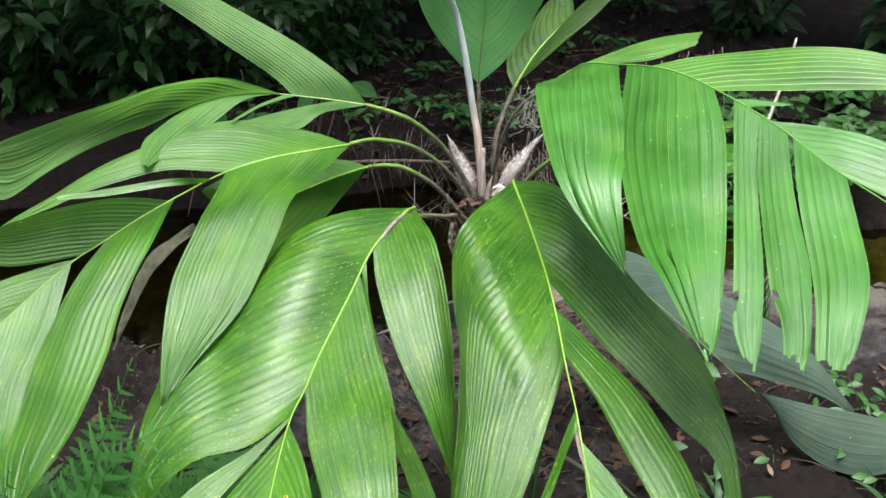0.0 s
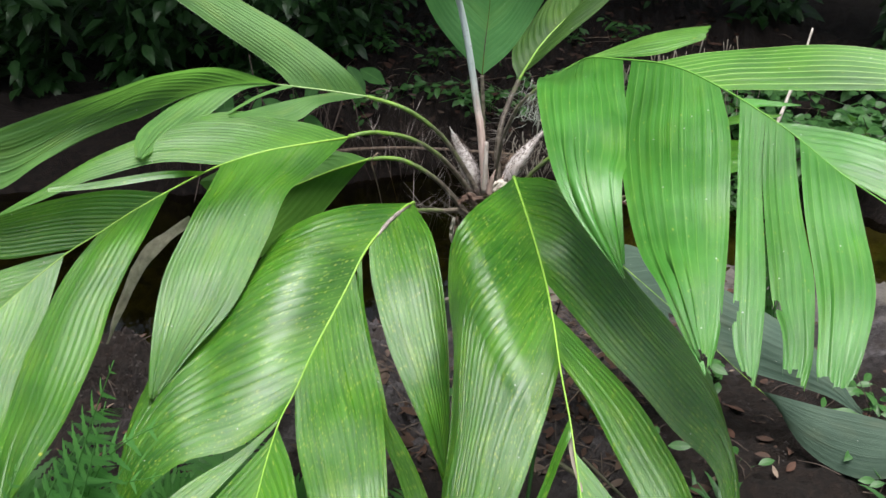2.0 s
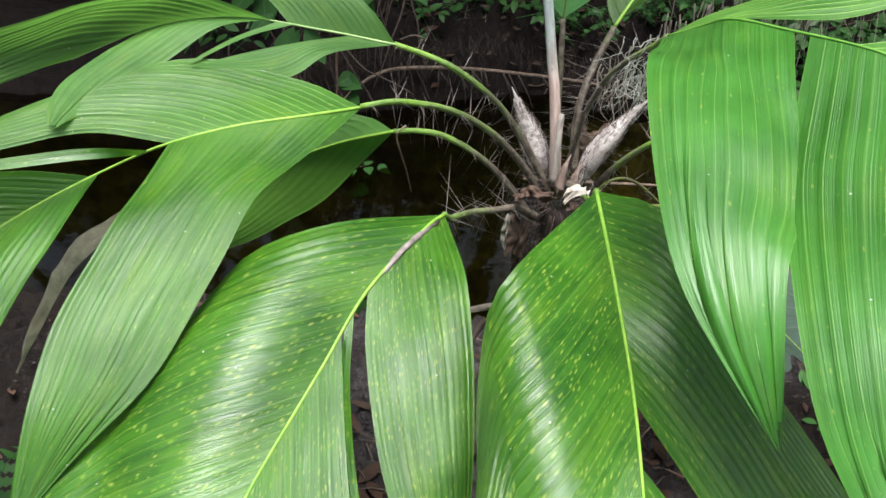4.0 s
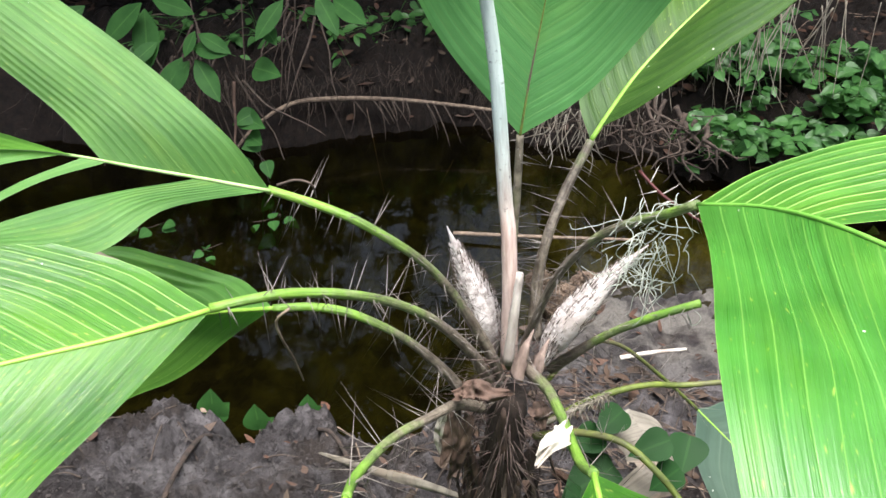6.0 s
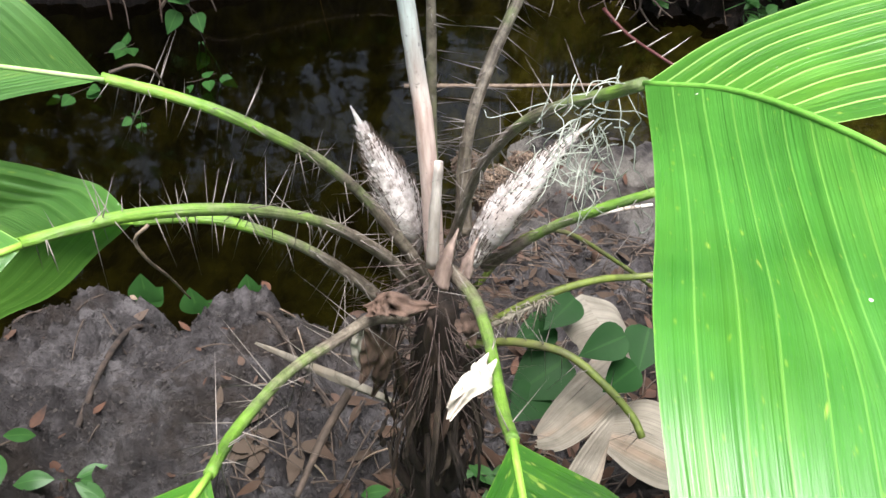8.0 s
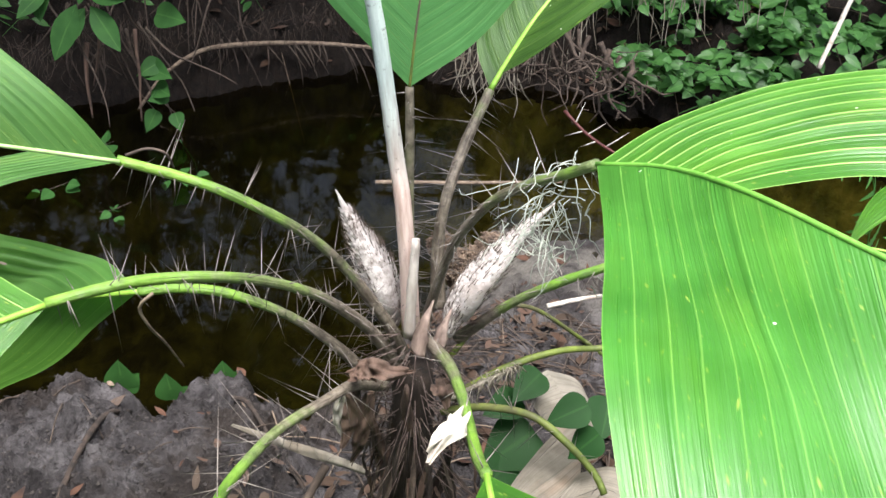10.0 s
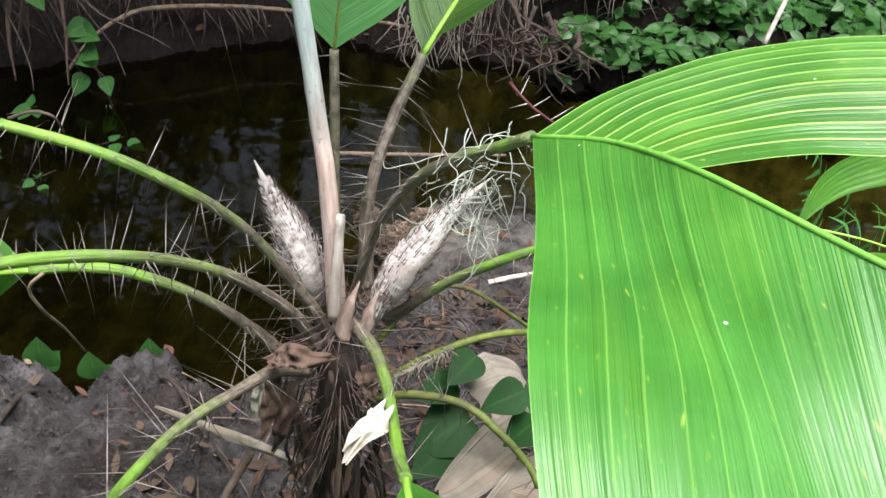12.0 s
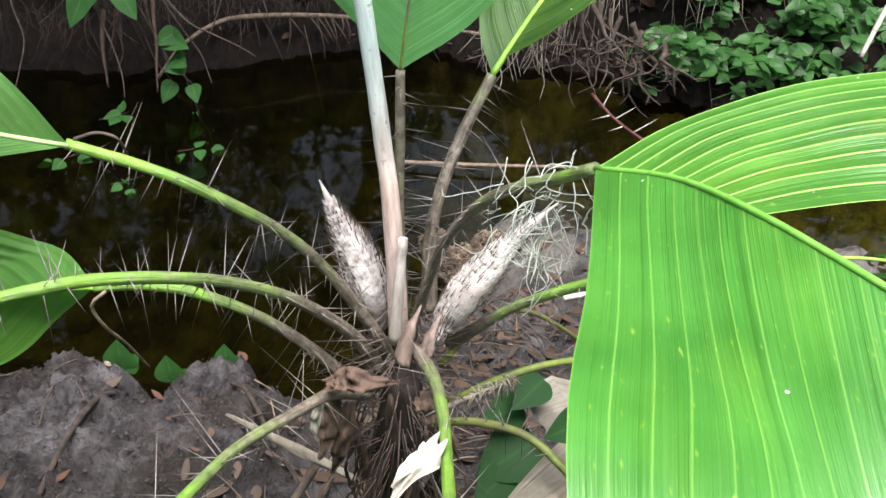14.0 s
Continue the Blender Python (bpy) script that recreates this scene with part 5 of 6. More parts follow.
def placed(name, label, category, stem, leaves, material=SHRUB_DARK, stem_r=0.004, shape=OVAL, wide=0.5):
    """A plant with each leaf set by its foot, tip and the way it faces."""
    base = np.array(stem[0], float)
    ob = thing(name, base, label, category)
    link("stem", *tube(smooth(np.array(stem, float) - base, 24), (stem_r, stem_r * 0.6), 6)[:2], TWIG, ob)
    for foot, tip, up in leaves:
        foot, tip = np.array(foot, float) - base, np.array(tip, float) - base
        d = tip - foot
        v, f, u = blade(foot, d, up, np.linalg.norm(d), np.linalg.norm(d) * wide * random.uniform(0.9, 1.1), shape, 0.1, 0.2, 12)
        link("leaf", v, f, material, ob, "", u)
    return ob


FACE = (0.1, -0.8, 0.6)
# broad-leaved shrub overhanging the far bank
placed("broadleaf_shrub", "broad-leaved green shrub overhanging the far bank", "shrub",
       [(-1.339, 5.2, 0.365), (-1.252, 5, 0.251), (-1.178, 4.9, 0.156), (-1.186, 4.85, 0.104)],
       [((-1.365, 4.8, 0.334), (-1.515, 4.75, 0.183), FACE), ((-1.379, 4.85, 0.295), (-1.346, 4.75, 0.09), FACE), ((-1.342, 4.85, 0.332), (-1.161, 4.8, 0.323), FACE),
        ((-1.157, 4.8, 0.237), (-1.013, 4.75, 0.201), FACE), ((-1.177, 4.8, 0.135), (-1.051, 4.7, 0.024), FACE), ((-1.2, 4.8, 0.126), (-1.292, 4.72, 0.001), FACE),
        ((-1.168, 4.8, 0.247), (-1.2, 4.75, 0.162), FACE), ((-0.857, 4.9, 0.366), (-0.941, 4.8, 0.239), FACE), ((-0.728, 4.9, 0.401), (-0.62, 4.8, 0.295), FACE),
        ((-0.664, 4.9, 0.386), (-0.516, 4.8, 0.349), FACE), ((-1.588, 4.8, 0.3), (-1.706, 4.7, 0.212), FACE), ((-1.778, 4.8, 0.345), (-1.841, 4.7, 0.198), FACE),
        ((-1.643, 4.8, 0.229), (-1.665, 4.7, 0.062), FACE), ((-1.229, 4.8, 0.137), (-1.3, 4.7, -0.032), FACE), ((-1.183, 4.8, 0.184), (-1.026, 4.75, 0.197), FACE), ((-1.319, 4.8, 0.19), (-1.408, 4.7, 0.116), FACE)],
       wide=0.42)
placed("hanging_vine", "thin vine with small leaves hanging over the creek", "vine",
       [(-1.05, 5, 0.404), (-1.034, 4.95, 0.107), (-1.011, 4.9, -0.11), (-0.94, 4.85, -0.331), (-0.889, 4.82, -0.467), (-0.897, 4.8, -0.649)],
       [((-1.04, 4.88, -0.117), (-0.918, 4.82, -0.124), FACE), ((-0.981, 4.88, -0.097), (-1.056, 4.82, -0.129), FACE), ((-1.006, 4.87, -0.195), (-0.927, 4.8, -0.19), FACE),
        ((-1.005, 4.85, -0.287), (-1.04, 4.8, -0.357), FACE), ((-0.934, 4.85, -0.291), (-0.902, 4.8, -0.339), FACE), ((-0.958, 4.86, -0.222), (-1.02, 4.8, -0.219), FACE),
        ((-0.979, 4.9, 0.086), (-0.852, 4.85, 0.091), FACE), ((-0.927, 4.9, 0.25), (-0.87, 4.85, 0.207), FACE), ((-0.911, 4.83, -0.448), (-0.947, 4.8, -0.504), FACE), ((-0.896, 4.8, -0.621), (-0.966, 4.78, -0.675), FACE)],
       wide=0.75, shape=HEART, stem_r=0.003)
vine_strand = thing("trailing_stem", (-0.882, 4.8, -0.428), "thin green leafless trailing stem over the water", "vine")
for a, b, c in (((-0.917, 4.82, -0.39), (-0.856, 4.8, -0.505), (-0.88, 4.78, -0.662)), ((-0.906, 4.82, -0.415), (-0.911, 4.8, -0.567), (-0.855, 4.77, -0.738)), ((-0.929, 4.82, -0.392), (-0.945, 4.8, -0.628), (-0.905, 4.77, -0.774))):
    link("strand", *tube(smooth(np.array([a, b, c]) - np.array(vine_strand.location), 16), (0.003, 0.0015), 5)[:2], GRASS, vine_strand)

# roots of the far bank
log = thing("bank_root", (-1.067, 5.3, -0.263), "long pale brown root lying along the far bank", "root")
LB = np.array(log.location)
link("root_stem", *tube(smooth(np.array([(-1.16, 5.06, -0.41), (-1.075, 5.12, -0.29), (-0.965, 5.19, -0.21), (-0.84, 5.29, -0.195), (-0.505, 5.45, -0.222), (-0.068, 5.5, -0.244), (0.166, 5.5, -0.258)]) - LB, 50), (0.006, 0.010, 0.009, 0.007), 8, 0.12)[:2], ROOT, log)
twigs = Soup()
rp = smooth(np.array([(-0.987, 5.3, -0.205), (-0.846, 5.35, -0.191), (-0.505, 5.45, -0.222), (-0.068, 5.5, -0.244)]) - LB, 60)
for _ in range(24):
    p = rp[random.randint(0, 60)]
    q = p + np.array((random.uniform(0.0, 0.12), -random.uniform(0.02, 0.08), -random.uniform(0.06, 0.22)))
    twigs.add(*tube(smooth([p, (p + q) / 2 + np.array((0.015, -0.02, 0.0)), q], 6), (0.004, 0.0015), 5))
tagged(twigs.link("rootlet_fringe", TWIG, log), kind="stuff")


def root_tangle(name, label, spots, count, length, r, material, wild=0.5, fall=1.0):
    """Fine roots that hang from an overhang."""
    base = np.array(spots[0], float)
    ob = thing(name, base, label, "roots")
    s = Soup()
    for k in range(count):
        p = np.array(random.choice(spots), float) - base + np.array((random.gauss(0, 0.09), random.gauss(0, 0.05), random.gauss(0, 0.03)))
        line = [p]
        d = np.array((random.gauss(0, wild), -0.25 + random.gauss(0, wild * 0.6), -fall))
        for _ in range(4):
            d = d + np.array((random.gauss(0, wild), random.gauss(0, wild), random.gauss(0, wild * 0.4)))
            p = p + unit(d) * length * random.uniform(0.15, 0.32)
            line.append(p)
        s.add(*tube(smooth(line, 12), (r * random.uniform(0.6, 1.4), r * 0.4), 5))
    tagged(s.link("root_mass", material, ob), kind="stuff")
    return ob


root_tangle("dry_grass_bundle", "bundle of dry straw hanging at the water", [(0.171, 5.35, -0.151), (0.256, 5.35, -0.141), (0.331, 5.35, -0.158), (0.187, 5.4, -0.139), (0.3, 5.3, -0.2)], 34, 0.2, 0.0035, STRAW, 0.3)
root_tangle("bank_roots", "tangle of pale brown roots in the eroded bank", [(0.464, 5.3, -0.081), (0.602, 5.25, -0.069), (0.718, 5.2, -0.084), (0.54, 5.2, -0.131)], 36, 0.26, 0.0035, TWIG, 0.8, 0.6)
root_tangle("hanging_roots", "straight straw-coloured roots hanging down the bank", [(0.41, 5.4, 0.052), (0.484, 5.45, 0.117), (0.571, 5.5, 0.184)], 36, 0.34, 0.0035, STRAW, 0.1, 1.3)
root_tangle("hanging_roots", "straight straw-coloured roots hanging down the bank", [(0.649, 5.7, 0.228), (0.819, 5.6, 0.301), (0.998, 5.6, 0.344), (1.154, 5.5, 0.391), (1.323, 5.5, 0.431)], 46, 0.42, 0.003, STRAW, 0.14, 1.2)
root_tangle("hanging_roots", "thin brown roots hanging over the dark bank", [(-1.171, 5, 0.097), (-1.285, 5, 0.132), (-0.878, 5.3, 0.195), (-1.199, 5, -0.024), (-1.344, 5, 0.007)], 34, 0.4, 0.005, TWIG, 0.3, 1.1)
root_tangle("withered_leaf_stem", "withered brown twisted stem hanging at the bank", [(-1.16, 4.85, 0.014)], 3, 0.3, 0.008, DRY, 0.12, 1.5)

# gnarled forking roots under the overhang
gnarl = thing("gnarled_roots", (0.66, 5.3, 0.0), "gnarled grey-brown forking roots under the far bank's overhang", "roots")
GB = np.array(gnarl.location)
for k in range(9):
    p = np.array((0.48 + 0.045 * k, 5.34 - 0.012 * k, 0.06 - 0.02 * k)) - GB
    line = [p]
    d = np.array((random.gauss(0.15, 0.35), -0.45, -1.0))
    for _ in range(5):
        d = unit(d + np.array((random.gauss(0, 0.5), random.gauss(-0.05, 0.25), random.gauss(0, 0.35))))
        p = p + d * random.uniform(0.05, 0.085)
        line.append(p)
    thick = random.uniform(0.008, 0.014)
    limb = link("root", *tube(smooth(line, 26), (thick, thick * 0.8, thick * 0.5, thick * 0.2), 7, 0.16)[:2], TWIG, gnarl)
    for _ in range(3):
        q = np.array(line[random.randint(2, 4)])
        fork = [q]
        e = np.array((random.gauss(0, 1.0), -0.3, -0.6))
        for _ in range(3):
            e = unit(e + np.array((random.gauss(0, 0.6), random.gauss(0, 0.3), random.gauss(0, 0.5))))
            q = q + e * random.uniform(0.03, 0.06)
            fork.append(q)
        link("rootlet", *tube(smooth(fork, 14), (thick * 0.45, thick * 0.15), 5, 0.12)[:2], TWIG, limb)

for k, (px, py) in enumerate(((-1.5, 5.35), (-1.15, 5.5), (-0.8, 5.7), (-0.45, 5.9), (-1.75, 5.25), (-1.3, 5.75), (-0.15, 6.0), (-0.65, 6.0))):
    foot = on_ground(px, py, 0.02)
    stems = [[foot, foot + np.array((random.gauss(0, 0.1), -0.06, random.uniform(0.0, 0.12))), foot + np.array((random.gauss(0, 0.2), random.uniform(-0.3, -0.1), random.uniform(-0.15, 0.15)))] for _ in range(5)]
    leafy("bank_creeper", "sparse small-leaved creeper hanging on the dark bank", "creeper", stems, SHRUB, 0.06 if k % 2 else 0.085, 20, HEART if k % 2 else OVAL, 0.2, grouped=True, group="creepers on the dark bank", stem_r=0.002)
fringe_spots = [on_ground(x, far_shore(x) + 0.12, 0.02) for x in np.linspace(-1.9, 0.2, 22)]
root_tangle("rootlet_mat", "mat of fine dark rootlets on the eroded bank", fringe_spots, 800, 0.14, 0.0010, TWIG, 0.35, 1.0)

# leafy cover on the far bank
for k, (px, py, n, sz) in enumerate(((1.05, 5.45, 60, 0.075), (1.35, 5.35, 60, 0.08), (1.7, 5.3, 60, 0.085), (1.2, 5.75, 60, 0.085), (1.6, 5.8, 60, 0.09), (2.1, 5.5, 60, 0.09), (0.85, 5.75, 40, 0.07), (2.2, 6.0, 60, 0.1), (0.6, 5.95, 40, 0.07), (0.2, 6.0, 26, 0.06), (-0.05, 5.85, 22, 0.06), (0.95, 5.5, 50, 0.075), (1.05, 5.95, 50, 0.08), (1.45, 5.55, 60, 0.08), (1.95, 5.65, 60, 0.09), (1.3, 5.15, 40, 0.075))):
    foot = on_ground(px, py)
    stems = [[foot + np.array((random.uniform(-0.1, 0.1), random.uniform(-0.05, 0.05), 0)), foot + np.array((random.uniform(-0.2, 0.2), random.uniform(-0.2, 0.1), 0.14)), foot + np.array((random.uniform(-0.32, 0.32), random.uniform(-0.4, 0.1), random.uniform(-0.05, 0.26)))] for _ in range(9)]
    leafy("creeper", "dense heart-leaved creeper covering the far bank", "creeper", stems, SHRUB, sz * 0.9, int(n * 1.9), HEART, 0.1, grouped=True, group="creepers on the far bank", stem_r=0.003)
for px, py, hgt in ((1.75, 5.2, 0.45), (2.1, 5.2, 0.5)):
    foot = on_ground(px, py)
    leafy("lance_leaf_shrub", "small shrub with narrow pointed leaflets", "shrub", [[foot, foot + np.array((-0.1, -0.1, hgt * 0.6)), foot + np.array((-0.22 * k, -0.2, hgt))] for k in (-1, 0, 1)], SHRUB, 0.13, 26, LANCE, 0.3, stem_r=0.004, group="lance-leaved shrubs")

# shady undergrowth and woods beyond the creek
spots = [(-1.65, 5.95), (-2.2, 5.8), (-2.9, 5.7), (-1.05, 6.45), (-3.6, 5.6), (-2.4, 6.3), (-3.4, 6.4), (-2.5, 6.6), (-1.8, 6.9), (-1.15, 7.1), (-0.6, 8.2), (-2.6, 8.0), (-1.6, 8.6), (-3.8, 8.2), (0.3, 8.6), (1.1, 7.9), (1.9, 7.4), (2.8, 6.9), (3.6, 6.6), (1.6, 9.0), (2.8, 8.6), (3.9, 8.2), (-4.8, 7.0), (4.9, 7.2), (-0.2, 9.8), (-5.5, 9.0), (5.6, 9.0)]
for k, (px, py) in enumerate(spots):
    foot = on_ground(px, py)
    tall = random.uniform(0.9, 1.5) + 0.25 * (py - 6.4)
    stems = [[foot + np.array((random.uniform(-0.1, 0.1), random.uniform(-0.1, 0.1), 0)), foot + np.array((random.gauss(0, 0.2), random.gauss(0, 0.2), tall * 0.5)), foot + np.array((random.gauss(0, 0.5), random.gauss(-0.1, 0.4), tall * random.uniform(0.6, 1.1)))] for _ in range(9)]
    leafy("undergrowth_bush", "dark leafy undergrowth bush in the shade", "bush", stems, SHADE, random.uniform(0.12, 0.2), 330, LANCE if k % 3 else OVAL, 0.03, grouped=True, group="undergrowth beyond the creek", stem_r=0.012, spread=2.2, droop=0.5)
for px, py in ((-0.85, 6.4), (-0.45, 6.25), (-0.1, 6.5), (0.15, 6.7), (-0.6, 6.8), (0.45, 6.9), (-0.2, 7.2), (0.8, 6.8), (-1.2, 6.2), (-1.5, 5.9)):
    foot = on_ground(px, py)
    leafy("seedling", "small green seedling among leaf litter", "seedling", [[foot, foot + np.array((random.gauss(0, 0.05), random.gauss(0, 0.05), 0.08)), foot + np.array((random.gauss(0, 0.12), random.gauss(0, 0.1), 0.16))] for _ in range(4)], SHRUB, 0.075, 26, OVAL, 0.1, grouped=True, group="seedlings on the far bank", stem_r=0.002)

# broad dark leaves beside the palm's foot, and sprouts at the water's edge
UPF = (0.0, -0.5, 0.9)
placed("arum_plant", "glossy dark heart-shaped leaves at the palm's foot", "plant",
       [on_ground(0.3, 2.82), on_ground(0.3, 2.78, 0.15), on_ground(0.32, 2.72, 0.3), on_ground(0.34, 2.68, 0.42)],
       [((0.371, 2.62, 0.528), (0.311, 2.6, 0.506), UPF), ((0.39, 2.6, 0.494), (0.349, 2.58, 0.462), UPF), ((0.318, 2.75, 0.461), (0.274, 2.7, 0.444), UPF), ((0.319, 2.72, 0.363), (0.233, 2.66, 0.335), UPF), ((0.292, 2.74, 0.412), (0.231, 2.7, 0.411), UPF), ((0.285, 2.68, 0.334), (0.236, 2.62, 0.33), UPF), ((0.409, 2.66, 0.506), (0.394, 2.6, 0.481), UPF)],
       material=ARUM, shape=HEART, wide=0.85)
for foot, tip in (((-0.635, 3.36, -0.278), (-0.641, 3.37, -0.181)), ((-0.509, 3.36, -0.303), (-0.524, 3.37, -0.215)), ((-0.381, 3.4, -0.267), (-0.389, 3.41, -0.193))):
    f, tp = np.array(foot), np.array(tip)
    placed("shore_sprout", "single glossy green leaf sprouting at the water's edge", "sprout", [f - np.array((0, 0, 0.08)), f - np.array((0, 0, 0.04)), f], [(f, tp, (0, -1, 0.1)), (f, f + (tp - f) * 0.7 + np.array((0.05, 0.0, -0.01)), (0, -1, 0.2))], shape=HEART, wide=0.85)
for f in ((-0.533, 2.688, -0.08), (-0.648, 2.7, -0.08), (0.207, 2.832, -0.08), (0.049, 2.752, -0.08), (0.246, 2.811, -0.08)):
    f = on_ground(f[0], f[1])
    leafy("seedling", "small green seedling on the near bank", "seedling", [[f, f + np.array((0.01, 0, 0.03)), f + np.array((0.02, -0.02, 0.06))]], SHRUB, 0.07, 5, OVAL, 0.3, stem_r=0.002, group="seedlings on the near bank")
for x, y in ((-1.3, 4.4), (-1.05, 4.3), (-0.9, 4.55), (-1.25, 4.7)):
    f = np.array((x, y, WATER))
    leafy("water_weed", "small round leaves floating on the creek", "weed", [[f, f + np.array((0.05, 0, 0.015)), f + np.array((0.1, 0.05, 0.02))]], SHRUB_DARK, 0.06, 4, HEART, 0.1, stem_r=0.0015, group="floating weed", droop=0.0)


def fern_frond(parent, line, wide, material):
    """A fern frond: a rachis with paired, toothed pinnae."""
    p = smooth(line, 44)
    s = Soup()
    s.add(*tube(p, (0.0022, 0.0008), 5))
    ahead = unit(np.gradient(p, axis=0))
    for i in range(5, 45, 2):
        f = i / 44
        w = 1.15 * wide * math.sin(math.pi * min(1.0, 0.28 + 0.72 * f)) ** 0.8
        up = unit(np.cross(np.cross(ahead[i], (0, -0.5, 0.86)), ahead[i]))
        for side in (-1, 1):
            d = unit(np.cross(ahead[i], up) * side + 0.42 * ahead[i] - 0.12 * up)
            across = unit(np.cross(d, up))
            teeth = 11
            row = []
            for k in range(teeth + 1):
                u = k / teeth
                half = 0.2 * w * (1 - u) ** 0.7 * (1.0 if k % 2 else 0.55) + 0.0004
                mid = p[i] + d * w * u - up * 0.18 * w * u * u
                row += [mid + across * half, mid, mid - across * half]
            s.add(row, [(3 * k + a, 3 * k + a + 1, 3 * k + a + 4, 3 * k + a + 3) for k in range(teeth) for a in (0, 1)], [(a * 0.5, k / teeth) for k in range(teeth + 1) for a in (0, 1, 2)])
    return tagged(s.link("fern_leaf", material, parent), kind="stuff")


fern = thing("fern", on_ground(-0.62, 1.3), "bright green feathery fern on the near bank", "fern")
FB = np.array(fern.location)
for tip, bend, wide in (
    ((-0.364, 1.37, 0.81), (-0.427, 1.34, 0.614), 0.085), ((-0.313, 1.42, 0.743), (-0.407, 1.38, 0.676), 0.06), ((-0.504, 1.42, 0.638), (-0.55, 1.4, 0.502), 0.085),
    ((-0.377, 1.3, 0.594), (-0.488, 1.33, 0.593), 0.075), ((-0.62, 1.4, 0.547), (-0.604, 1.38, 0.409), 0.09), ((-0.418, 1.26, 0.468), (-0.525, 1.3, 0.494), 0.085), ((-0.614, 1.3, 0.56), (-0.58, 1.33, 0.406), 0.09),
    ((-0.4, 1.36, 0.408), (-0.508, 1.38, 0.419), 0.07), ((-0.661, 1.25, 0.4), (-0.592, 1.3, 0.381), 0.09), ((-0.418, 1.2, 0.39), (-0.498, 1.26, 0.407), 0.085), ((-0.623, 1.5, 0.568), (-0.663, 1.46, 0.412), 0.08), ((-0.549, 1.18, 0.357), (-0.529, 1.24, 0.399), 0.09), ((-0.378, 1.45, 0.215), (-0.478, 1.45, 0.219), 0.07), ((-0.335, 1.36, 0.89), (-0.42, 1.36, 0.7), 0.1), ((-0.25, 1.37, 0.8), (-0.39, 1.37, 0.69), 0.09), ((-0.29, 1.36, 0.69), (-0.42, 1.37, 0.62), 0.085), ((-0.43, 1.4, 0.72), (-0.5, 1.38, 0.6), 0.08), ((-0.55, 1.34, 0.7), (-0.6, 1.36, 0.55), 0.085), ((-0.33, 1.3, 0.62), (-0.44, 1.32, 0.56), 0.075), ((-0.36, 1.25, 0.5), (-0.47, 1.3, 0.46), 0.08), ((-0.47, 1.3, 0.55), (-0.55, 1.33, 0.45), 0.09), ((-0.7, 1.34, 0.62), (-0.66, 1.38, 0.48), 0.085)):
    fern_frond(fern, np.array([FB, FB * 0.35 + np.array(bend) * 0.65 + np.array((0, 0, 0.03)), np.array(bend), np.array(tip)]) - FB, wide, FERN)
for px, py, count, tall in ((-0.42, 1.85, 11, 0.32), (-0.05, 1.75, 9, 0.24), (-0.75, 1.75, 10, 0.34), (-0.2, 1.45, 8, 0.22)):
    under = thing("fern", on_ground(px, py), "dark green fern in the shade beneath the palm fronds", "fern", "ferns beneath the fronds")
    for k in range(count):
        a = 6.28 * k / count + random.uniform(-0.3, 0.3)
        reach = np.array((math.cos(a), math.sin(a), 0.0)) * random.uniform(0.2, 0.34)
        h = tall * random.uniform(0.7, 1.1)
        fern_frond(under, np.array([(0, 0, 0), reach * 0.3 + np.array((0, 0, h * 0.7)), reach * 0.7 + np.array((0, 0, h)), reach * 1.05 + np.array((0, 0, h * 0.85))]), 0.08, FERN)
fern_b = thing("fern", on_ground(1.15, 3.3), "green fern beside the sand bar", "fern")
FB = np.array(fern_b.location)
for tip, bend, wide in (((0.73, 3, 0.703), (0.88, 3.1, 0.653), 0.07), ((0.777, 2.9, 0.688), (0.896, 3, 0.658), 0.07), ((0.787, 2.85, 0.636), (0.939, 3, 0.592), 0.07), ((0.893, 2.85, 0.647), (0.974, 3, 0.608), 0.07)):
    fern_frond(fern_b, np.array([FB, FB * 0.4 + np.array(bend) * 0.6, np.array(bend), np.array(tip)]) - FB, wide, FERN)


def grass_tuft(place, size, count, group):
    ob = thing("grass_tuft", place, "tuft of arching strap-shaped green grass leaves", "grass", group)
    for k in range(count):
        a = 6.28 * k / count + random.uniform(-0.3, 0.3)
        way = (math.cos(a), math.sin(a), random.uniform(0.5, 1.4))
        s = size * random.uniform(0.7, 1.2)
        v, f, u = blade((0, 0, 0), way, (0, 0, 1), s, s * random.uniform(0.065, 0.095), LANCE, random.uniform(0.35, 0.9), 0.3, 7)
        link("leaf", v, f, GRASS, ob, "", u)
    return ob


tuft_a = grass_tuft(tuple(on_ground(1.0, 2.1)), 0.24, 13, "grass tufts")
tuft_b = grass_tuft(tuple(on_ground(0.85, 1.9)), 0.2, 11, "grass tufts")
for k in range(46):
    x, y = random.uniform(0.72, 1.6), random.uniform(1.5, 2.35)
    copy_thing(tuft_a if k % 2 else tuft_b, Matrix.Translation(on_ground(x, y, -0.01)) @ Matrix.Rotation(random.uniform(0, 6.28), 4, "Z") @ Matrix.Scale(random.uniform(0.7, 1.1), 4))
for k in range(44):
    x, y = random.uniform(-0.6, 0.75), random.uniform(1.2, 2.1)
    copy_thing(tuft_a if k % 2 else tuft_b, Matrix.Translation(on_ground(x, y, -0.01)) @ Matrix.Rotation(random.uniform(0, 6.28), 4, "Z") @ Matrix.Scale(random.uniform(0.55, 0.95), 4))


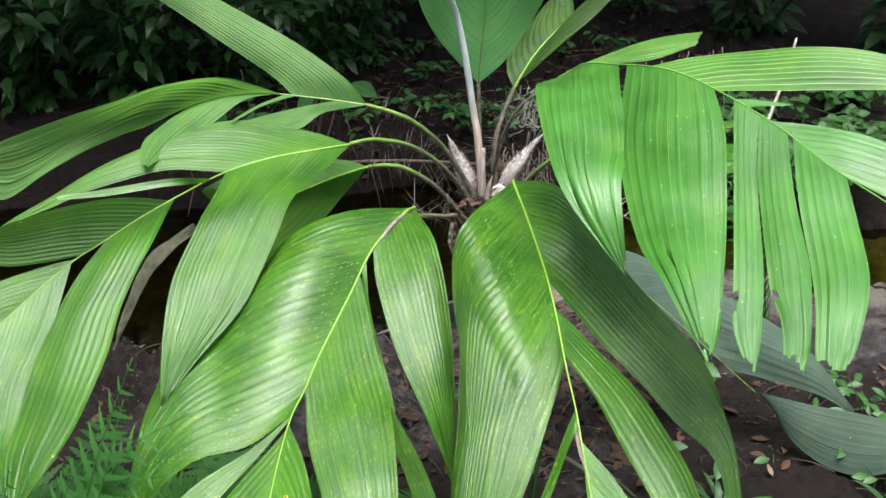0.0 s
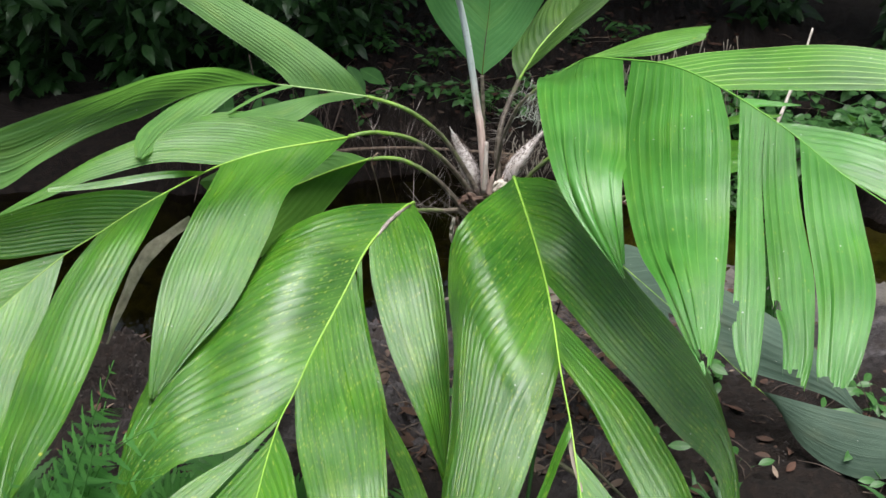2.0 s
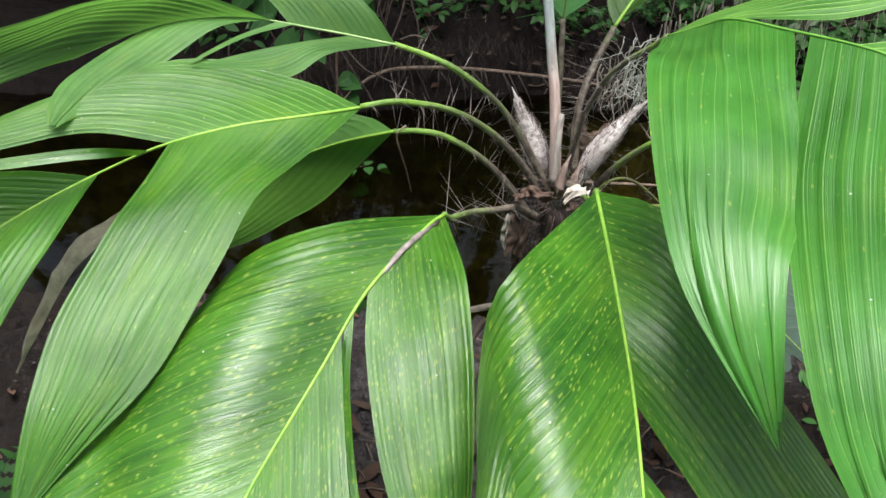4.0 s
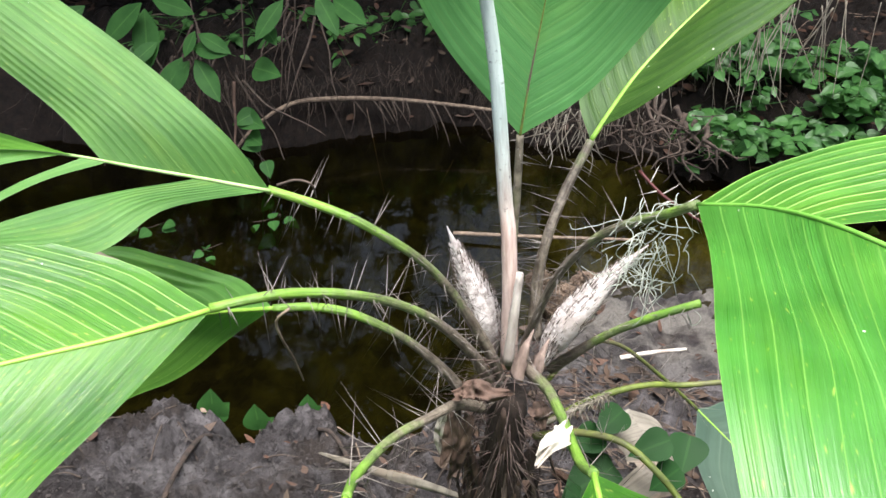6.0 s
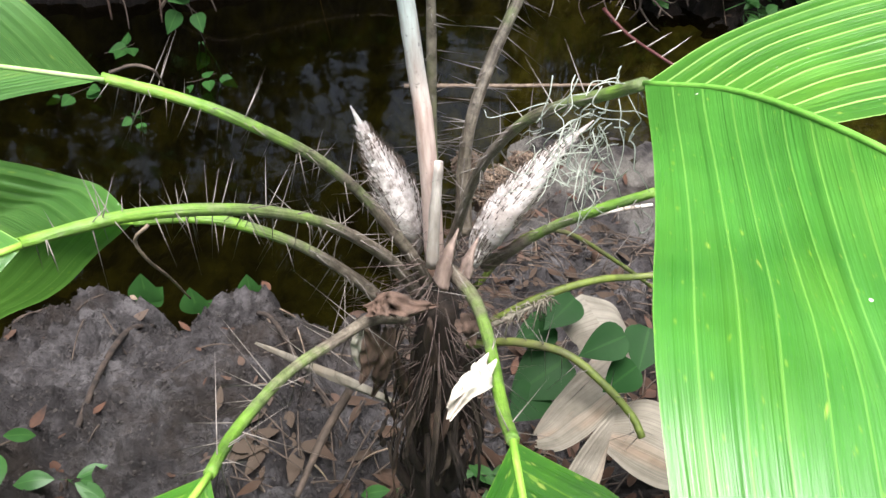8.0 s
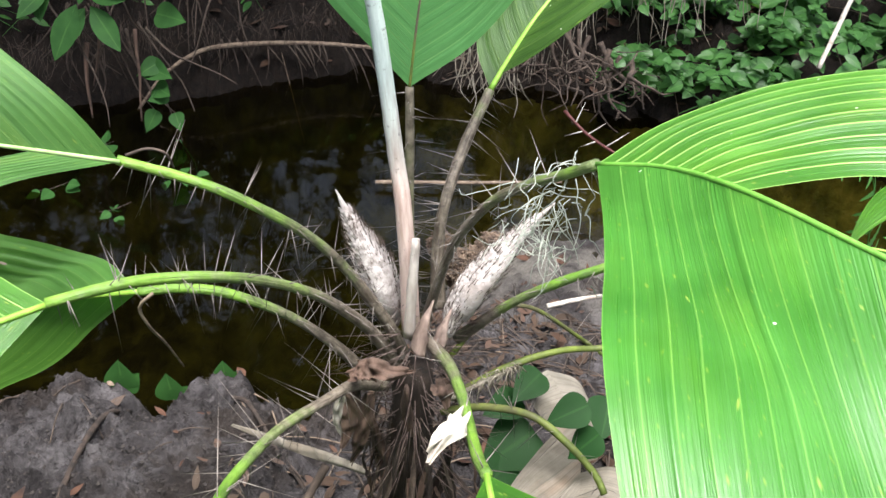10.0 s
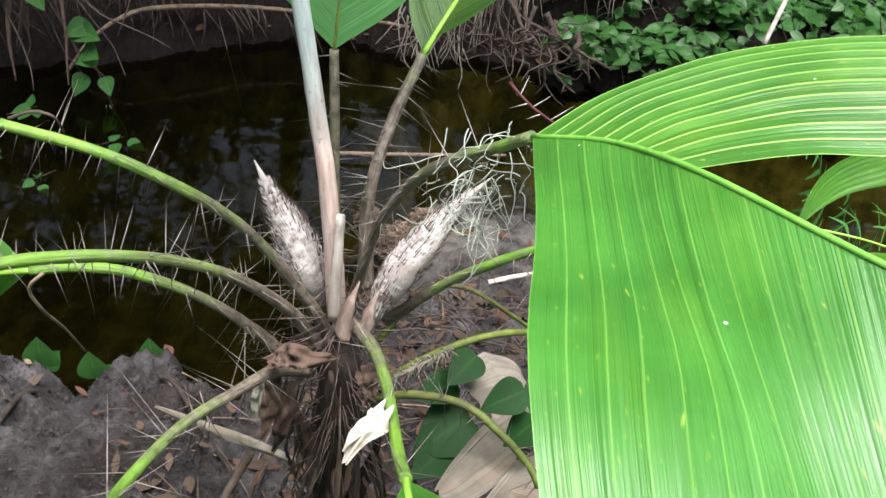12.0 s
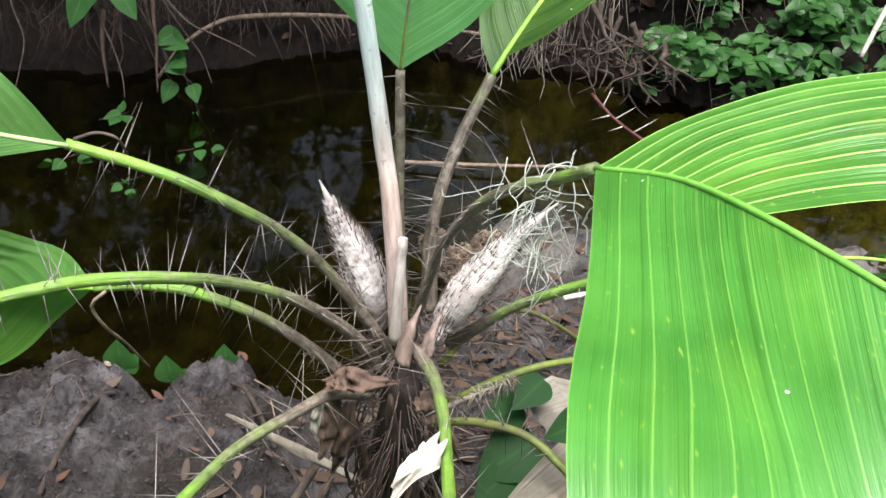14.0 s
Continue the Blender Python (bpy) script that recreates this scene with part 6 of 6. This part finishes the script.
for k in range(12):
    f = on_ground(random.uniform(0.55, 1.5), random.uniform(2.3, 3.1))
    leafy("seedling", "small green seedling on the near bank", "seedling", [[f, f + np.array((0.01, 0, 0.05)), f + np.array((random.gauss(0, 0.05), random.gauss(0, 0.05), 0.12))]], SHRUB, 0.07, 7, OVAL, 0.3, stem_r=0.002, group="seedlings on the near bank")

# added far-bank trees; unseen crowns shade the bank and darken the water's reflection
def tree(place, lean, tall, crown, count, size):
    foot = on_ground(*place)
    ob = thing("added_shade_tree", foot, "tall tree added over the creek, its unseen crown shades the far bank", "tree", "trees over the creek")
    top = np.array((lean[0], lean[1], tall))
    link("trunk", *tube(smooth([(0, 0, -0.1), top * 0.35 + np.array((0.1, 0.1, 0.3)), top], 24), (0.16, 0.11, 0.07), 10, 0.06)[:2], TWIG, ob)
    s = Soup()
    for k in range(9):
        a = 0.7 * k
        end = top + np.array((math.cos(a) * crown[0] * 0.7, math.sin(a) * crown[1] * 0.7, random.uniform(-0.2, 0.5)))
        link("limb", *tube(smooth([top * 0.8, (top + end) / 2 + np.array((0, 0, 0.3)), end], 12), (0.05, 0.03, 0.012), 6)[:2], TWIG, ob)
    for _ in range(count):
        a, r = random.uniform(0, 6.28), math.sqrt(random.random())
        p = top + np.array((math.cos(a) * r * crown[0], math.sin(a) * r * crown[1], random.gauss(0.2, 0.35) * crown[2]))
        w = random.uniform(0, 6.28)
        v, f, u = blade(p, (math.cos(w), math.sin(w), random.uniform(-0.5, 0.2)), (random.gauss(0, 0.4), random.gauss(0, 0.4), 1), size, size * 0.5, OVAL, 0.4, 0.2, 3)
        s.add(v, f, u)
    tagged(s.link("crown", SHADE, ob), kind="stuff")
    return ob


tree((-2.6, 8.6), (0.6, -2.9), 4.2, (2.6, 2.2, 1.3), 3000, 0.3)
tree((2.7, 8.8), (-0.3, -2.2), 4.4, (2.6, 2.0, 1.0), 1200, 0.27)
tree((0.4, 10.5), (0.0, -3.2), 4.8, (2.8, 2.0, 1.0), 1600, 0.27)
tree((-4.5, 8.0), (0.6, -1.2), 3.6, (2.4, 2.2, 1.6), 2400, 0.3)
tree((-0.8, 10.0), (-0.4, -1.0), 4.6, (2.6, 1.8, 2.2), 2400, 0.3)

# ring of woods out of view, added to close the place and block low sky
ring = []
for k in range(73):
    a = 2 * math.pi * k / 72
    for j in range(9):
        r = 15 + 1.2 * hills(math.cos(a) * 3, math.sin(a) * 3, j * 0.7, 2.0)
        # lower on the south side, so that sky light comes in there
        low = 0.35 + 0.65 * min(1.0, max(0.0, math.sin(a) + 0.75) / 0.5)
        ring.append((r * math.cos(a), 3 + r * math.sin(a), -1.0 + j * 1.0 * low + 0.3 * hills(a * 3, j, 1.0)))
woods = link("backdrop", ring, [(k * 9 + j, k * 9 + j + 1, (k + 1) * 9 + j + 1, (k + 1) * 9 + j) for k in range(72) for j in range(8)], plain("distant_woods", (0.008, 0.02, 0.006), (0.03, 0.07, 0.018), 1.5, 0.9, 1.0, 0.3, third=(0.015, 0.03, 0.01)))
tagged(woods, "unseen dark green wall of distant woods, added to block low sky", "woods", kind="structure")

# ---- sticks, litter and small things ----


def stick(name, label, line, r, material=TWIG, category="stick", group=""):
    base = np.array(line[0], float)
    ob = link(name, *tube(smooth(np.array(line, float) - base, 22), (r, r * 0.9, r * 0.6), 7, 0.1)[:2], material)
    ob.location = base
    return tagged(ob, label, category, group)


stick("stick", "dark bent stick lying on the mud lump", [on_ground(-0.575, 3.24, 0.008), on_ground(-0.572, 3.12, 0.014), on_ground(-0.568, 2.98, 0.014), on_ground(-0.560, 2.82, 0.01), on_ground(-0.556, 2.7, 0.006)], 0.0075, BARK)
stick("stick", "brown stick leaning on the mud", [on_ground(-0.32, 3.25, 0.004), on_ground(-0.258, 3.17, 0.014), on_ground(-0.168, 3.05, 0.02), on_ground(-0.10, 2.94, 0.02), on_ground(-0.06, 2.86, 0.01)], 0.006, BARK)
stick("stick", "brown stick leaning on the mud", [(-0.017, 2.75, 0.207), (-0.053, 2.7, 0.146), (-0.082, 2.6, 0.112)], 0.008)
stick("stick", "pale thin stick half in the water", [(-0.129, 4.605, -0.375), (0.201, 4.646, -0.37), (0.565, 4.7, -0.365)], 0.008, ROOT)
stick("stick", "pale dry stick on the sand bar", [(0.455, 3.766, -0.22), (0.548, 3.798, -0.21), (0.65, 3.824, -0.2)], 0.008, HUSK)
stick("stem", "bare pale stem leaning over the far bank", [(1.373, 4.7, 0.172), (1.437, 4.8, 0.314), (1.503, 4.9, 0.472), (1.559, 5, 0.638)], 0.009, HUSK, "stem")
stick("dead_stick", "long pale dry stem under the fronds", [(0.309, 1.62, 0.567), (0.404, 1.55, 0.549), (0.519, 1.48, 0.516), (0.609, 1.42, 0.488)], 0.0045, STRAW)
stick("dead_stick", "long pale dry stem under the fronds", [(0.359, 1.66, 0.545), (0.432, 1.6, 0.511), (0.512, 1.54, 0.476)], 0.003, STRAW)
stick("green_stick", "thin green stem among the fronds", [(0.277, 1.6, 0.675), (0.255, 1.5, 0.488), (0.232, 1.45, 0.252)], 0.0035, GRASS)

# pale strip of dead frond leaning from the mud to the trunk
lean = link("dead_leaf_strip", *strip(np.array([(-0.262, 3.03, -0.02), (-0.12, 2.86, 0.13), (0.0, 2.70, 0.28), (0.07, 2.61, 0.36)]), 0.017, 0.25, 20, 6, (0.4, 0.9, 1.0, 1.0, 0.5))[:2], STRAW)
tagged(lean, "pale dead leaf strip leaning on the trunk", "dead leaf")

# curled twigs that hang on the petioles
hang = stick("curled_twig", "curled pale brown tendril hanging from a petiole", [(-0.136, 2.41, 0.839), (-0.152, 2.41, 0.819), (-0.149, 2.42, 0.785), (-0.145, 2.45, 0.734), (-0.142, 2.485, 0.668)], 0.0018, ROOT, "tendril")
stick("curled_twig", "curled dry tendril on an arching petiole", [(-0.154, 2.44, 0.981), (-0.133, 2.44, 0.99), (-0.116, 2.44, 0.987), (-0.113, 2.45, 0.966)], 0.0016, TWIG, "tendril")

# red thorny stem standing in the creek
thorn = thing("thorny_stem", (0.563, 4.85, -0.154), "dark red thorny stem with pale thorns in the creek", "stem")
TB = np.array(thorn.location)
tl = np.array([(0.553, 4.85, -0.144), (0.637, 4.75, -0.182), (0.73, 4.65, -0.195), (0.805, 4.6, -0.214)]) - TB
link("stem", *tube(smooth(tl, 16), (0.007, 0.005), 7, 0.1)[:2], plain("thorny_red_bark", (0.03, 0.008, 0.008), (0.10, 0.026, 0.024), 40, 0.6), thorn)
tp = smooth(tl, 16)
for k, (i, d) in enumerate(((3, (0.02, -0.02, 0.1)), (6, (0.06, -0.04, 0.08)), (8, (-0.07, -0.06, 0.0)), (10, (0.07, -0.04, 0.09)), (13, (0.08, -0.02, 0.1)), (5, (-0.08, -0.04, -0.01)), (15, (0.06, -0.05, 0.07)))):
    link("thorn", *spike(tp[i], tp[i] + np.array(d), 0.004)[:2], HUSK, thorn)

# pale air plant where the bright frond begins
moss = thing("air_plant", (0.27, 2.385, 1.035), "wiry pale grey-green air plant hanging from a petiole", "air plant")
tangles = [Soup() for _ in range(4)]
for k in range(64):
    p = np.array((random.gauss(-0.015, 0.014), random.gauss(0.01, 0.012), random.uniform(-0.06, 0.004)))
    if k % 2 == 0:
        p = np.array((random.gauss(-0.025, 0.02), random.gauss(0.01, 0.015), random.uniform(-0.11, -0.03)))
    line, d = [p], np.array((random.gauss(-0.25, 0.7), random.gauss(-0.1, 0.4), random.gauss(-0.7, 0.6)))
    for _ in range(5):
        d = unit(d) + np.array([random.gauss(0, 0.6) for _ in range(3)]) + np.array((0, 0, -0.3))
        p = p + unit(d) * random.uniform(0.006, 0.017)
        line.append(p)
    tangles[k % 4].add(*tube(smooth(line, 22), (0.00055, 0.00045, 0.0003), 5))
for tangle in tangles:
    tagged(tangle.link("wiry_tangle", MOSS, moss), kind="stuff")


def litter(name, label, count, xs, ys, size, material, lift=0.004, limit=None):
    """Fallen leaves scattered on the ground."""
    s = Soup()
    for _ in range(count):
        x, y = random.uniform(*xs), random.uniform(*ys)
        z = height(x, y)
        if z < WATER + 0.01:
            continue
        a = random.uniform(0, 6.28)
        n = (random.gauss(0, 0.35), random.gauss(0, 0.35) - 0.2, 1)
        l = size * random.uniform(0.4, 1.7)
        v, f, u = blade((x, y, z + lift), (math.cos(a), math.sin(a), random.uniform(-0.1, 0.25)), n, l, l * random.uniform(0.25, 0.5), LANCE if random.random() < 0.6 else OVAL, random.uniform(-0.2, 0.3), random.uniform(-0.4, 0.5), 4, random.uniform(-0.1, 0.1))
        s.add(v, f, u)
    return tagged(s.link(name, material), label, "leaf litter", kind="stuff")


litter("leaf_litter", "fallen brown leaves on the near mud", 210, (-1.3, 0.3), (2.1, 3.4), 0.034, LITTER)
litter("leaf_litter", "fallen brown leaves on the sand bar", 320, (0.2, 1.6), (2.4, 4.2), 0.04, LITTER)
litter("leaf_litter", "fallen brown leaves on the far bank", 1300, (-2.2, 2.2), (5.3, 8.0), 0.055, OLDLITTER)
litter("leaf_litter", "dry brown leaves strewn on the far bank", 900, (-1.2, 1.6), (5.5, 8.0), 0.06, LITTER)
litter("leaf_litter", "fallen dry leaves under the fronds", 420, (-1.2, 1.7), (1.0, 2.4), 0.045, OLDLITTER)
litter("leaf_litter", "rotting leaves between the palm and the water", 420, (0.0, 0.75), (2.75, 3.85), 0.045, OLDLITTER)
litter("leaf_litter", "rotting leaves heaped at the palm's foot", 260, (-0.3, 0.6), (2.3, 2.95), 0.05, OLDLITTER)
litter("dry_straw", "pale straws on the near mud", 24, (-1.2, 1.4), (2.2, 3.6), 0.03, ROOT)


def straws(count, xs, ys, length, material=ROOT):
    s = Soup()
    for _ in range(count):
        x, y = random.uniform(*xs), random.uniform(*ys)
        z = height(x, y)
        if z < WATER:
            continue
        a, l = random.uniform(0, 6.28), length * random.uniform(0.4, 1.5)
        p = np.array((x, y, z + 0.006))
        q = p + np.array((math.cos(a) * l, math.sin(a) * l, 0))
        q[2] = height(q[0], q[1]) + 0.01
        s.add(*tube(smooth([p, (p + q) / 2 + np.array((0, 0, 0.01)), q], 6), (0.0025, 0.0012), 4))
    return tagged(s.link("twig_litter", material), "thin dry twigs strewn on the mud", "twigs", kind="stuff")


straws(150, (-1.2, 1.4), (2.2, 3.9), 0.09, TWIG)
straws(110, (-0.25, 0.6), (2.35, 2.95), 0.12, TWIG)
straws(330, (0.0, 0.7), (2.8, 3.85), 0.11, TWIG)
straws(50, (-0.3, 0.6), (2.6, 3.7), 0.10, ROOT)
straws(160, (-2.0, 2.0), (5.5, 7.0), 0.25)


def clods(name, label, count, xs, ys, size, material):
    """Crumbs of soil that make the mud granular."""
    s = Soup()
    for _ in range(count):
        x, y = random.uniform(*xs), random.uniform(*ys)
        z = height(x, y)
        if z < WATER - 0.01:
            continue
        r = size * random.random() ** 3 + 0.0015
        c = np.array((x, y, z + r * 0.15))
        v = [c + r * random.uniform(0.6, 1.25) * np.array(q) for q in ((1, 0, 0), (0.3, 0.95, 0.1), (-0.8, 0.6, 0), (-0.8, -0.6, 0.1), (0.3, -0.95, 0), (0.45, 0.35, 0.7), (-0.5, 0.3, 0.75), (0.1, -0.5, 0.72))]
        s.add(v, [(0, 1, 5), (1, 2, 6), (1, 6, 5), (2, 3, 6), (3, 4, 7), (3, 7, 6), (4, 0, 5), (4, 5, 7), (5, 6, 7)])
    return tagged(s.link(name, material), label, "soil", kind="stuff")


CLOD = plain("crumbly_soil", (0.008, 0.0065, 0.006), (0.052, 0.045, 0.044), 8, 0.9, 0.8, 0.004, third=(0.04, 0.034, 0.031), gloss=0.12)
clods("soil_crumbs", "crumbly grey mud on the near bank", 9000, (-1.2, 0.35), (2.5, 3.42), 0.0032, CLOD)
clods("soil_crumbs", "crumbly soil beside the palm", 2500, (0.1, 1.2), (2.5, 4.0), 0.005, CLOD)
